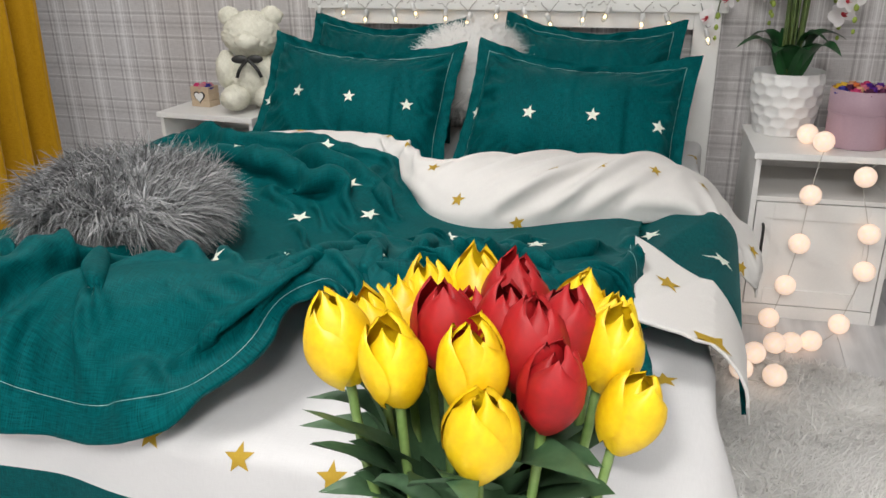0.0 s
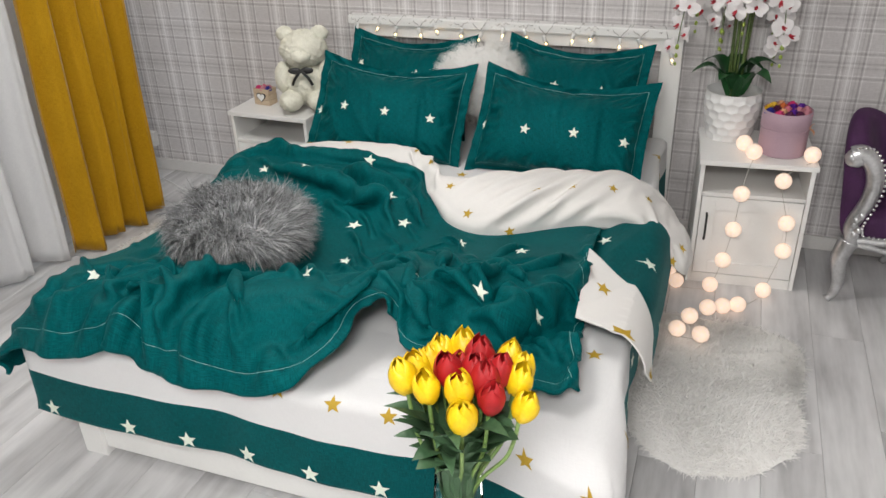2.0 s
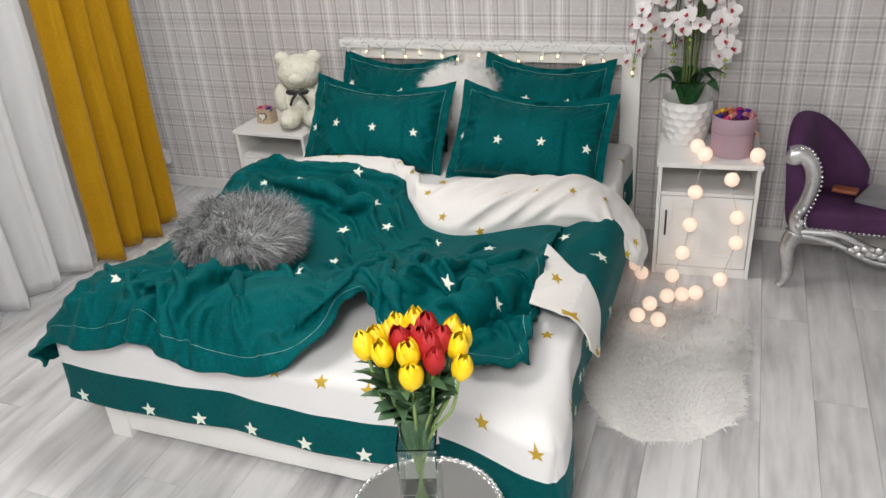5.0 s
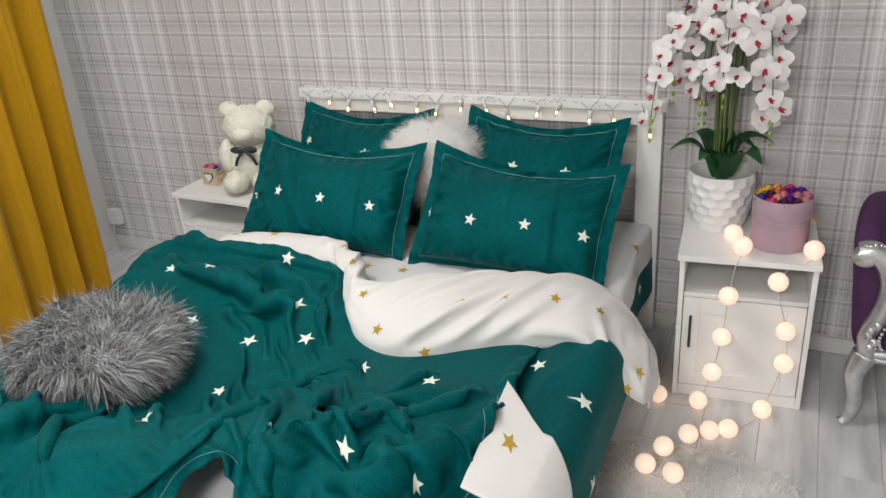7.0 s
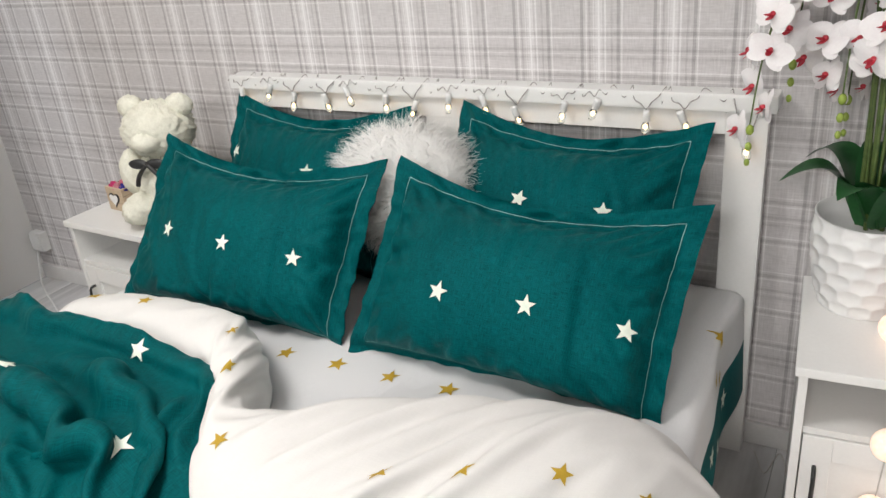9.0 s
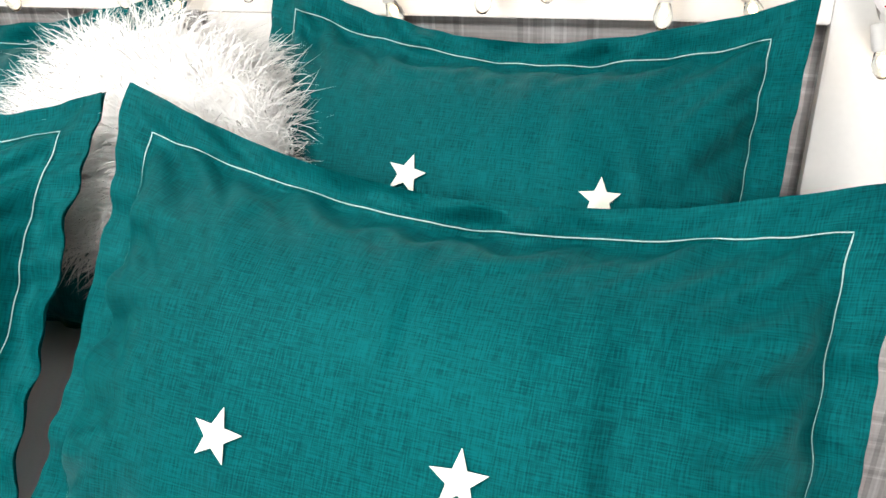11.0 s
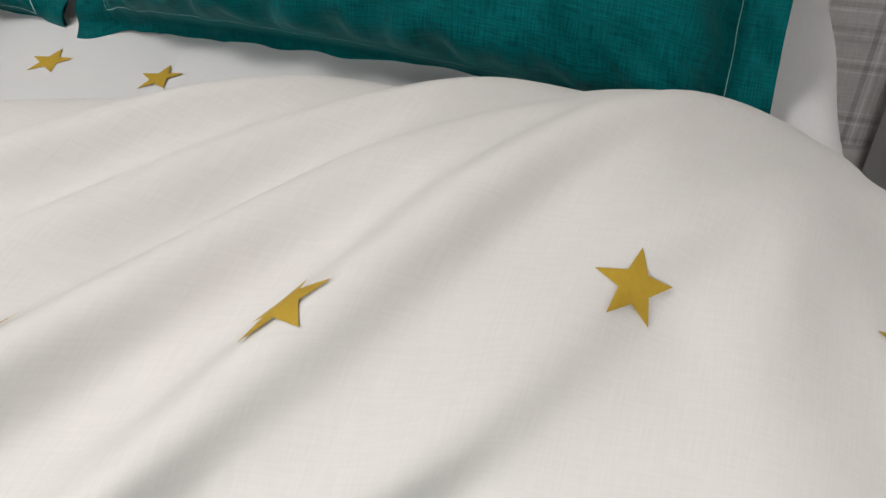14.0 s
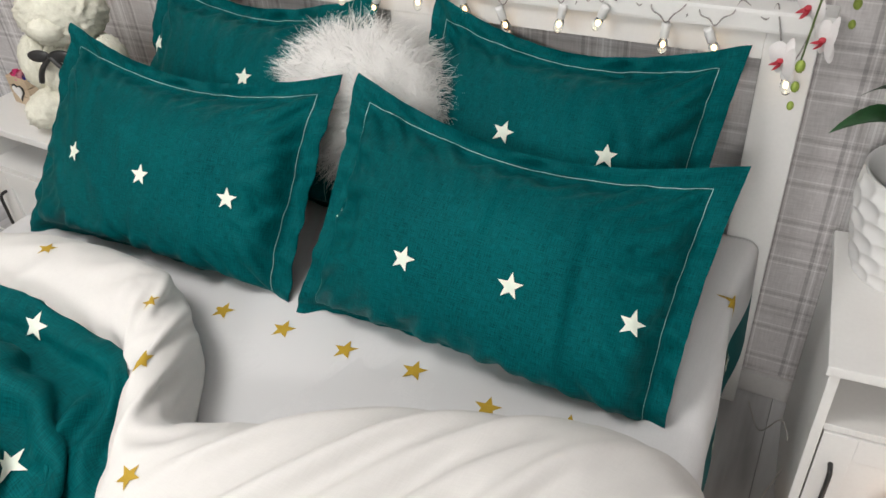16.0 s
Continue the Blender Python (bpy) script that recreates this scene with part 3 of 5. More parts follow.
for x, y in ((-0.16, -0.705), (-0.007, -0.70), (0.143, -0.70), (0.296, -0.694), (0.472, -0.72), (0.63, -0.70), (-0.13, -2.235), (-0.03, -2.23), (0.14, -2.235), (0.30, -2.24), (0.64, -2.25), (0.79, -2.27),
             (0.47, -2.24), (0.68, -2.0), (0.76, -1.84), (-0.35, -2.25), (0.84, -0.26), (0.88, -0.38), (0.93, -0.30), (0.87, -2.08), (0.90, -1.55), (0.92, -1.95)):
    sheet_star(x, y, STARG, 0.027, 8)
for k in range(8):
    sheet_star(-0.80 + 0.213 * k, SV0 + 0.028, STARW, 0.032, 4)
for k in range(9):
    sheet_star(SU1 - 0.03, -2.1 + 0.22 * k, STARW, 0.030, 90)
    sheet_star(SU1 - 0.10, -2.0 + 0.22 * k, STARW, 0.030, 70)

# ---- duvet ----
DRECT = (BX0 + 0.03, BX1 + 0.02, BY0 - 0.03, 9)
HEM_U = (-1.25, -0.98, -0.66, -0.53, -0.42, -0.16, 0.0, 0.06, 0.11, 0.17, 0.23, 0.30, 0.5, 0.8)
HEM_V = (-2.28, -2.30, -2.285, -2.265, -2.28, -2.295, -2.28, -2.19, -2.06, -1.985, -2.0, -2.06, -2.08, -2.08)


def hem(u):
    return sum(float(np.interp(u + d, HEM_U, HEM_V)) for d in (-0.03, -0.015, 0, 0.015, 0.03)) / 5


def fold(u, v, deg, across, along, seed):
    """Ridged folds that run in the direction deg."""
    c, s = math.cos(radians(deg)), math.sin(radians(deg))
    w = 0.05 * noise.noise(Vector((u * 3, v * 3, seed)))
    return 1 - abs(noise.noise(Vector(((-u * s + v * c + w) * across, (u * c + v * s) * along, seed)))) * 2.2


CREASES = ((-0.02, -2.15, 0.33, -1.47, 0.050, 0.050), (-0.16, -1.95, 0.22, -1.50, 0.034, 0.040), (0.24, -2.0, 0.52, -1.52, 0.036, 0.045), (-0.52, -2.28, -0.36, -1.84, 0.045, 0.035), (-0.33, -2.28, -0.27, -1.95, 0.038, 0.032),
           (-0.78, -2.25, -0.50, -1.95, 0.034, 0.040), (-0.62, -1.08, 0.02, -1.13, 0.026, 0.030), (-0.55, -1.18, 0.06, -1.24, 0.028, 0.028), (-0.50, -1.30, 0.10, -1.37, 0.022, 0.030), (0.46, -1.95, 0.62, -1.40, 0.024, 0.035),
           (-0.02, -1.62, 0.30, -1.33, 0.020, 0.030), (0.33, -1.75, 0.60, -1.66, 0.020, 0.030))


def puff(u, v, rumple=1.0):
    line = float(np.interp(u, (-0.9, -0.2, 0.25, 0.45, 0.75), (-2.12, -2.10, -1.88, -1.80, -1.64)))
    high = float(np.interp(u, (-1.2, -0.9, -0.55, -0.18, 0.24, 0.45, 0.65, 0.76), (0.02, 0.07, 0.11, 0.145, 0.135, 0.10, 0.07, 0.05)))
    d = (v - line) / (0.17 if v < line else 0.24)
    h = 0.045 + high * math.exp(-d * d) + 0.055 * smoothstep(-1.45, -1.12, v) * smoothstep(0.3, -0.1, u) + 0.02 * smoothstep(0.0, -0.5, u)
    if rumple == 0:
        return h
    big = fold(u, v, 56, 6.5, 1.3, 2.0)
    low = smoothstep(-1.75, -2.05, v)
    left = smoothstep(0.0, -0.35, u)
    foot = fold(u, v, 84, 7.5, 1.8, 5.0)
    head = fold(u, v, -14, 9.0, 1.6, 8.0) * smoothstep(-1.40, -1.15, v) * left
    mid = smoothstep(-0.25, 0.05, u) * smoothstep(-1.4, -1.6, v)
    h += 0.105 * (big - 0.55) * (0.15 + 0.85 * mid) + 0.048 * (foot - 0.5) * low * left + 0.055 * (head - 0.3 * left)
    h += 0.016 * (fold(u, v, 40, 11, 2.6, 4.0) - 0.5) + 0.006 * (fold(u, v, 110, 19, 4, 6.0) - 0.5)
    for x0, y0, x1, y1, tall, wide in CREASES:
        dx, dy = x1 - x0, y1 - y0
        ln = math.hypot(dx, dy)
        along = ((u - x0) * dx + (v - y0) * dy) / (ln * ln)
        off = ((u - x0) * dy - (v - y0) * dx) / ln + 0.02 * math.sin(along * 4 + x0 * 9)
        ends = smoothstep(-0.25, 0.15, along) * smoothstep(1.25, 0.85, along)
        h += 1.35 * ends * tall * (math.exp(-(off / wide) ** 2 * (1 if off > 0 else 3.5)) - 0.45 * math.exp(-((off + 1.5 * wide) / wide) ** 2))
    return max(h, 0.012)


def duvet_uv(u, v, extra=0.0, rumple=1.0):
    p, n, k = drape(u, v, DRECT, 0.528, 0.07, 0.08)
    h = puff(u, v, rumple) + extra
    ease = 1 - 0.55 * k
    p = p + n * (h * k * 0.55)
    p.z += h * (1 - k) * ease
    if k > 0:
        along = u if abs(n.y) > abs(n.x) else v
        p = p + n * (0.022 * k * (1 + math.sin(along * 16 + 2 * noise.noise(Vector((along * 3, 1, 1))))))
    return p


def duvet_map(s, t):
    right = float(np.interp(t, (0, 0.3, 0.69, 1), (0.76, 0.715, 0.665, 0.66)))
    left = float(np.interp(t, (0, 0.2, 0.5, 1), (-1.02, -1.10, -1.20, -1.22)))
    u = left + (right - left) * s
    lo = hem(u)
    top = float(np.interp(u, (-0.35, -0.12, 0.1, 0.3, 0.6, 0.7), (-0.965, -0.97, -1.16, -1.18, -1.02, -0.98)))
    return u, lo + (top - lo) * t


def start_f(s, t, rumple=1.0):
    u, v = duvet_map(s, t)
    edge = 0.012 * smoothstep(0.97, 1.0, s)
    return duvet_uv(u, v, 0.018 - edge, rumple)


def slack(u, v):
    """How much longer the cover is than the bed below it, across and along."""
    mid = math.exp(-((u - 0.15) / 0.38) ** 2 - ((v + 1.80) / 0.26) ** 2)
    foot = smoothstep(-1.75, -2.1, v) * smoothstep(0.1, -0.25, u)
    head = smoothstep(-1.45, -1.15, v) * smoothstep(0.1, -0.2, u)
    return 1.012 + 0.05 * mid + 0.02 * foot, 1.012 + 0.04 * mid + 0.05 * head


DNU, DNV = 200, 146
flat = np.array([[(*duvet_map(i / DNU, j / DNV), 0.0) for i in range(DNU + 1)] for j in range(DNV + 1)])
give = np.array([[slack(u, v) for u, v, _ in row] for row in flat])
ru, rv = spans(flat)
ru, rv = ru * (give[:, 1:, 0] + give[:, :-1, 0]) / 2, rv * (give[1:, :, 1] + give[:-1, :, 1]) / 2
calm, rough = sampled(lambda s, t: start_f(s, t, 0.0), DNU, DNV), sampled(start_f, DNU, DNV)
au, av = spans(rough)
ru, rv = np.maximum(ru, au * 1.004), np.maximum(rv, av * 1.004)
hang = ((flat[..., 0] < DRECT[0]) | (flat[..., 1] < DRECT[2])).astype(float)
hold = 0.003 + 0.05 * hang
hold[-6:] = 0.25
hold[:, -4:] = 0.10
cover_grid = finer(ironed(settle(rough, ru, rv, 46, np.array((0, 0, -0.0010)), hold, rough, np.minimum(calm[..., 2] - 0.02, rough[..., 2]), 0.28, 4), 2))
duvet_f = sampler(cover_grid)


duvet = thing("duvet", pose(0, 0, 0), "rumpled teal duvet with cream stars, turned back to white", "duvet")
cloth("cover", duvet_f, 2 * DNU, 2 * DNV, TEAL, duvet, "teal cotton with cream stars", (1.95, 1.45), None, 0.012)


def lay_stars(f, spots, mat, parent, size, spin, lift=0.0022, flip=1):
    """Stars at the plan places in spots, laid on the cloth f."""
    tries = [(i / 180, 0.03 + 0.95 * j / 130) for i in range(2, 179) for j in range(131)]
    where = np.array([tuple(f(s, t))[:2] for s, t in tries])
    for k, (x, y) in enumerate(spots):
        d = (where[:, 0] - x) ** 2 + (where[:, 1] - y) ** 2
        s, t = tries[int(d.argmin())]
        star(f, s, t, size, spin + 9 * math.sin(k * 2.3), mat, parent, lift, flip, (0.0, 1.0, 0.0, 1.0))


lay_stars(duvet_f, [(-0.179, -2.136), (0.436, -1.846), (0.243, -1.859), (-0.704, -1.15), (-0.021, -1.335), (-0.44, -1.374), (0.60, -1.83), (-0.553, -2.133), (-0.30, -1.0), (-0.49, -1.18),
                    (-0.19, -1.40), (-0.10, -1.66), (0.23, -1.41), (-0.09, -1.93), (-0.75, -2.09), (-0.63, -1.99), (-0.13, -1.21), (0.45, -1.42), (-0.9, -1.7)],
          STARW, duvet, 0.029, 6)
seam(duvet_f, lambda k: (0.02 + 0.965 * k, 0.022), duvet, 0.0009, 0.002, 1, THREAD, "hem_stitching", 320)
seam(duvet_f, lambda k: (0.988, 0.02 + 0.62 * k), duvet, 0.0013, 0.002, 1, THREAD, "hem_stitching", 160)
def patch(corners, extra):
    a, b, c, d = (Vector((*q, 0)) for q in corners)

    def f(s, t):
        q = a.lerp(b, s).lerp(d.lerp(c, s), t)
        p, n, k = drape(q.x, q.y, (BX0, BX1 + 0.01, -9, 9), 0.53, 0.05, 0.16)
        h = extra(q.x, q.y) + 0.006 * fold(q.x, q.y, 60, 8, 2, 3.0)
        return p + n * (0.02 + 0.4 * h * k) + Vector((0, 0, h * (1 - 0.6 * k)))
    return f


flap_t = patch([(0.66, -1.74), (1.0, -1.74), (0.99, -1.08), (0.56, -1.0)], lambda x, y: 0.046 - 0.036 * smoothstep(0.76, 0.66, x))
cloth("side_flap", flap_t, 70, 80, TEAL, duvet, "teal side that hangs over the bed edge", (0.45, 0.65), None, 0.01)
flap_w = patch([(0.71, -1.82), (0.92, -1.85), (1.01, -1.765), (0.675, -1.41)], lambda x, y: 0.058 + 0.03 * smoothstep(0.9, 0.7, x))
cloth("turned_corner", flap_w, 60, 60, COTTON, duvet, "turned-over corner showing white lining with gold stars", (0.35, 0.5), None, 0.006)
lay_stars(flap_w, [(0.76, -1.64), (0.98, -1.80), (0.85, -1.87)], STARG, duvet, 0.034, 5)
lay_stars(flap_t, [(0.87, -1.36), (0.93, -1.50), (0.70, -1.22)], STARW, duvet, 0.032, 30)

BACK = [(-0.76, -0.76, 0), (-0.51, -0.72, 0), (-0.26, -0.74, 0), (-0.09, -0.84, 0), (0.06, -1.02, 0), (0.22, -0.97, 0), (0.42, -0.825, 0), (0.60, -0.75, 0), (0.78, -0.73, 0), (0.92, -0.80, 0), (1.00, -0.93, 0)]
FRONT = [(-0.70, -1.00, 0), (-0.47, -0.97, 0), (-0.24, -0.95, 0), (-0.10, -1.00, 0), (0.02, -1.14, 0), (0.14, -1.29, 0), (0.32, -1.32, 0), (0.56, -1.18, 0), (0.74, -1.11, 0), (0.88, -1.11, 0), (0.97, -1.12, 0)]


def roll_f(s, t):
    s, t = min(max(s, 0.0), 1.0), min(max(t, 0.0), 1.0)
    a, b = spline(BACK, s), spline(FRONT, s)
    ends = math.sqrt(max(1 - max((s - 0.90) / 0.10, (0.05 - s) / 0.05, 0) ** 2, 0.0009))
    ph = math.pi * t
    r = 0.5 - 0.5 * math.cos(ph)
    q = a.lerp(b, 0.5 + (r - 0.5) * ends)
    tall = float(np.interp(s, (0, 0.15, 0.3, 0.45, 0.7, 0.85, 1), (0.10, 0.125, 0.135, 0.14, 0.137, 0.094, 0.08)))
    w1 = 0.42 * (noise.noise(Vector((s * 13, t * 1.6 + s * 3, 2))) * 0.034 + (1 - abs(noise.noise(Vector((s * 24 + t * 2, t * 2.2, 5)))) * 2) * 0.027 + (1 - abs(noise.noise(Vector((s * 41 - t * 5, t * 3.1, 9)))) * 2) * 0.008)
    lift = max(math.sin(ph), 0.0) ** 0.62 * tall * (0.35 + 0.65 * ends)
    z = 0.526 + 0.03 * t + lift + w1 * math.sin(ph)
    z -= 0.17 * smoothstep(0.74, 1.03, q.x) + 0.07 * smoothstep(0.92, 1.05, q.x)
    return Vector((q.x, q.y, z))


roll_0 = sampled(lambda s, t: roll_f(s, 1 - t), 190, 44)
ru, rv = spans(roll_0)
hold = np.full(roll_0.shape[:2], 0.006)
hold[:3], hold[-3:], hold[:, :3], hold[:, -3:] = 0.4, 0.4, 0.4, 0.4
roll_up = sampler(finer(ironed(settle(roll_0, ru * 1.03, rv * 1.025, 50, np.array((0, 0, -0.0004)), hold, roll_0, roll_0[..., 2] - 0.006, 0.3, 4), 3)))
cloth("turned_back_edge", roll_up, 380, 88, COTTON, duvet, "thick white turned-back edge with gold stars", (2.2, 0.5), None, 0.006)
lay_stars(roll_up, [(-0.67, -0.83), (-0.48, -0.82), (-0.14, -0.87), (-0.03, -1.0), (0.105, -1.173), (0.211, -1.288), (0.43, -1.145), (0.556, -1.085), (0.684, -1.008), (0.815, -0.972), (0.955, -1.05), (0.40, -1.36), (1.0, -1.28)],
          STARG, duvet, 0.0215, 10, 0.0016)

# ---- pillows ----


def pillow(name, m, width, height, bulge, seed, stars, label):
    ob = thing(name, m, label, "pillow", "teal star pillows")
    fu, fv = 1 - 2 * 0.042 / width, 1 - 2 * 0.042 / height

    def surf(s, t, side):
        u, v = 2 * s - 1, 2 * t - 1
        iu, iv = min(abs(u) / fu, 1), min(abs(v) / fv, 1)
        sag = min(max((v + 0.18 * (1 - v * v)) / fv, -1), 1)
        core = ((1 - iu ** 3.4) * (1 - abs(sag) ** 2.7)) ** 0.58
        x = u * width / 2 * (1 - 0.04 * (1 - v * v))
        z = v * height / 2 - (0.075 if v > 0 else -0.02) * abs(v) ** 1.5 * (1 - abs(u) ** 1.8)
        y = bulge * core
        rim = max(iu, iv)
        flat = smoothstep(0.93, 1.0, rim)
        tuck = smoothstep(-fv + 0.10, -1.0, v) * (1 - 0.7 * smoothstep(0.85, 1.0, abs(u)))
        z += 0.030 * tuck
        wide = abs(u) ** 1.5
        wr = fold(u * 0.4, v * 0.3, 62 if u > 0 else 118, 7, 1.6, seed) - 0.5
        pull = (fold(u * 0.4, v * 0.12, 74 if u > 0 else 106, 10, 2.2, seed + 3) - 0.5) * (math.exp(-((1 - iv) / 0.30) ** 2))
        side_pull = (fold(u * 0.12, v * 0.3, 12, 11, 2.0, seed + 6) - 0.5) * math.exp(-((1 - iu) / 0.22) ** 2)
        y += (0.005 * wr + 0.022 * pull + 0.020 * side_pull) * (1 - flat) * min(core * 2, 1)
        y += 0.003 * (fold(u * 0.4, v * 0.3, 100, 22, 5, seed + 9) - 0.5) * (1 - flat)
        y -= 0.011 * smoothstep(0.0, 0.03, u - 0.46 + 0.05 * v) * smoothstep(0.35, 0.1, u - 0.46) * core * smoothstep(0.5, -0.2, v)
        y += flat * (0.016 * noise.noise(Vector((u * 3 + seed, v * 3, 1))) + 0.012 * noise.noise(Vector((u * 8 + seed, v * 8, 4)))) * side - 0.035 * tuck * side
        return Vector((x, -side * y - side * 0.002, z))

    full = sampled(lambda s, t: surf(s, t, 1), 120, 90)
    su, sv = np.meshgrid(np.linspace(-1, 1, 121), np.linspace(-1, 1, 91))
    rim = np.maximum(np.abs(su) / fu, np.abs(sv) / fv)
    au, av = spans(full)
    near = np.clip((rim - 0.66) / 0.30, 0, 1)
    ease = 1 + 0.05 * near * (rim < 0.99)
    au, av = au * (ease[:, 1:] + ease[:, :-1]) / 2, av * (ease[1:] + ease[:-1]) / 2
    hold = np.where(rim < 0.97, 0.22 * (1 - near) ** 2 + 0.014, np.where(rim < 1.05, 0.3, 0.2))
    fine = finer(ironed(settle(full, au, av, 45, np.array((0, -0.00008, 0)), hold, full, None, 0.25, 4), 2))
    front = sampler(fine)
    back = lambda s, t: surf(s, t, -1)
    cloth("front", front, 240, 180, TEAL, ob, "", (width, height))
    vs, fs = grid(back, 60, 50)
    raw("back", vs, [tuple(reversed(q)) for q in fs], TEAL, ob, "", True, None, [(i / 60 * width, j / 50 * height) for j in range(51) for i in range(61)])
    for u, v, spin in stars:
        at = surf((u + 1) / 2, (v + 1) / 2, 1)
        gap = (fine[..., 0] - at.x) ** 2 + (fine[..., 2] - at.z) ** 2
        j, i = np.unravel_index(int(gap.argmin()), gap.shape)
        star(front, i / 240, j / 180, 0.0245, spin, STARW, ob, 0.0035, 1, (0.0, 1.0, 0.0, 1.0))
    a, b = (1 + fu) / 2, (1 + fv) / 2

    def ring(k):
        k4 = k * 4
        if k4 < 1:
            return 1 - a + (2 * a - 1) * k4, b
        if k4 < 2:
            return a, b + (1 - 2 * b) * (k4 - 1)
        if k4 < 3:
            return a + (1 - 2 * a) * (k4 - 2), 1 - b
        return 1 - a, 1 - b + (2 * b - 1) * (k4 - 3)
    seam(front, ring, ob, 0.0013, 0.0022, 1, THREAD, "stitching", 400)
    return ob


pillow("pillow", pose(0.362, -0.205, 0.738, -33, 1.5, -2), 0.68, 0.56, 0.105, 1.0, [(-0.19, 0.06, -8), (0.46, 0.05, 6), (-0.93, 0.1, 0)],
       "teal cotton pillow with cream stars, against the headboard")
pillow("pillow", pose(-0.45, -0.195, 0.735, -33, 1.0, 2), 0.66, 0.56, 0.105, 2.0, [(0.22, 0.10, 4), (-0.75, 0.28, 25), (0.87, 0.1, 0)], "teal cotton pillow with cream stars, against the headboard")
pillow("pillow", pose(0.381, -0.511, 0.694, -37, 3.0, -1), 0.768, 0.52, 0.105, 3.0, [(-0.90, -0.12, 12), (-0.34, -0.22, -6), (0.22, -0.17, 4), (0.77, -0.17, -4)],
       "plump teal cotton pillow with cream stars, in front")
pillow("pillow", pose(-0.420, -0.508, 0.706, -37, 2.0, 2), 0.76, 0.53, 0.105, 4.0, [(-0.92, -0.12, 10), (-0.49, -0.1, -8), (0.06, -0.14, 4), (0.62, -0.16, 6)], "plump teal cotton pillow with cream stars, in front")


def cushion(name, m, hx, hy, hz, mat, count, length, width, lean, seed, label, power=2.6, clump=0.0, lit=0.0):
    ob = thing(name, m, label, "cushion")

    def surf(s, t):
        th, ph = math.pi * t, 2 * math.pi * s
        c, q = math.cos(ph), math.sin(ph)
        k = (abs(c) ** power + abs(q) ** power) ** (-1 / power)
        r = math.sin(th) ** 0.75
        return Vector((hx * k * c * r, hy * k * q * r, hz * math.cos(th) * (1.0 - 0.25 * r)))

    vs, fs = grid(surf, 48, 24)
    raw("cover", vs, fs, mat, ob)
    rng = random.Random(seed)
    roots = []
    while len(roots) < count:
        s, t = rng.random(), math.acos(1 - 2 * rng.random()) / math.pi
        p = surf(s, t)
        n = Vector((p.x / hx ** 2, p.y / hy ** 2, p.z / hz ** 2)).normalized()
        roots.append((p, n))
    f = fur("fur", roots, mat, ob, length, width, lean, seed, 0.5, "", clump, lit)
    tagged(f, kind="stuff")
    return ob


cushion("fur_cushion", pose(-0.45, -1.72, 0.712, 4, 4, 16), 0.195, 0.175, 0.060, GREYFUR, 15000, 0.085, 0.0014, (0.05, -0.25, 0), 3, "long-haired grey faux fur cushion lying on the duvet", 2.6, 0.75, 0.0)
cushion("fluffy_cushion", pose(-0.06, -0.24, 0.79, -25, 0, 0), 0.19, 0.075, 0.165, WHITEFUR, 12000, 0.065, 0.0008, (0.1, -0.2, 0.1), 5, "fluffy white faux fur cushion between the pillows", 2.6, 0.6, 0.6)

# ---- bedside cabinets ----


def bedside(m, label):
    w, d, h = 0.45, 0.40, 0.592
    ob = thing("bedside_cabinet", m, label, "nightstand", "bedside cabinets")
    part("top", box(-0.008, w + 0.008, -0.012, d, h - 0.022, h, 0.004), PAINT, ob, "", False)
    for x in (0.0, w - 0.018):
        part("side_panel", box(x, x + 0.018, 0, d - 0.004, 0, h - 0.0225, 0.002), PAINT, ob, "", False)
    part("back_panel", box(0.0185, w - 0.0185, d - 0.012, d - 0.005, 0.03, h - 0.023, 0), INNER, ob, "", False)
    part("shelf", box(0.0185, w - 0.0185, 0.004, d - 0.0125, 0.425, 0.441, 0.002), INNER, ob, "", False)
    part("plinth", box(0.0185, w - 0.0185, 0.003, 0.020, 0.0, 0.048, 0.002), PAINT, ob, "", False)
    part("floor_panel", box(0.0185, w - 0.0185, 0.0205, d - 0.0125, 0.03, 0.046, 0), INNER, ob, "", False)
    door = bmesh.new()
    x0, x1, z0, z1, b = 0.021, w - 0.021, 0.052, 0.422, 0.058
    box(x0 + b - 0.001, x1 - b + 0.001, 0.008, 0.016, z0 + b - 0.001, z1 - b + 0.001, 0, door)
    dr = part("door", door, PAINT, ob, "panelled white door", False)
    part("stile", box(x0, x0 + b, 0.0, 0.018, z0, z1, 0.002), PAINT, dr, "", False)
    part("stile", box(x1 - b, x1, 0.0, 0.018, z0, z1, 0.002), PAINT, dr, "", False)
    part("door_rail", box(x0 + b, x1 - b, 0.0005, 0.0175, z0, z0 + b, 0.002), PAINT, dr, "", False)
    part("door_rail", box(x0 + b, x1 - b, 0.0005, 0.0175, z1 - b, z1, 0.002), PAINT, dr, "", False)
    v, f = tube([(x0 + 0.028, 0.001, 0.225), (x0 + 0.028, -0.022, 0.232), (x0 + 0.028, -0.024, 0.285), (x0 + 0.028, -0.022, 0.338), (x0 + 0.028, 0.001, 0.345)], 0.0048, 10, 28)
    raw("handle", v, f, BLACK, dr, "slim black bow handle")
    return ob


bedside(pose(0.976, -0.452, 0, 0, 0, 4.5), "white bedside cabinet with open shelf, wound with ball lights")
bedside(pose(-1.372, -0.400, 0, 0, 0, -2.0), "white bedside cabinet with open shelf and panelled door")

# ---- orchid ----
orchid = thing("potted_orchid", pose(1.065, -0.145, 0.593), "tall white artificial orchid in a dimpled white pot", "plant")
PH, PR = 0.215, 0.118


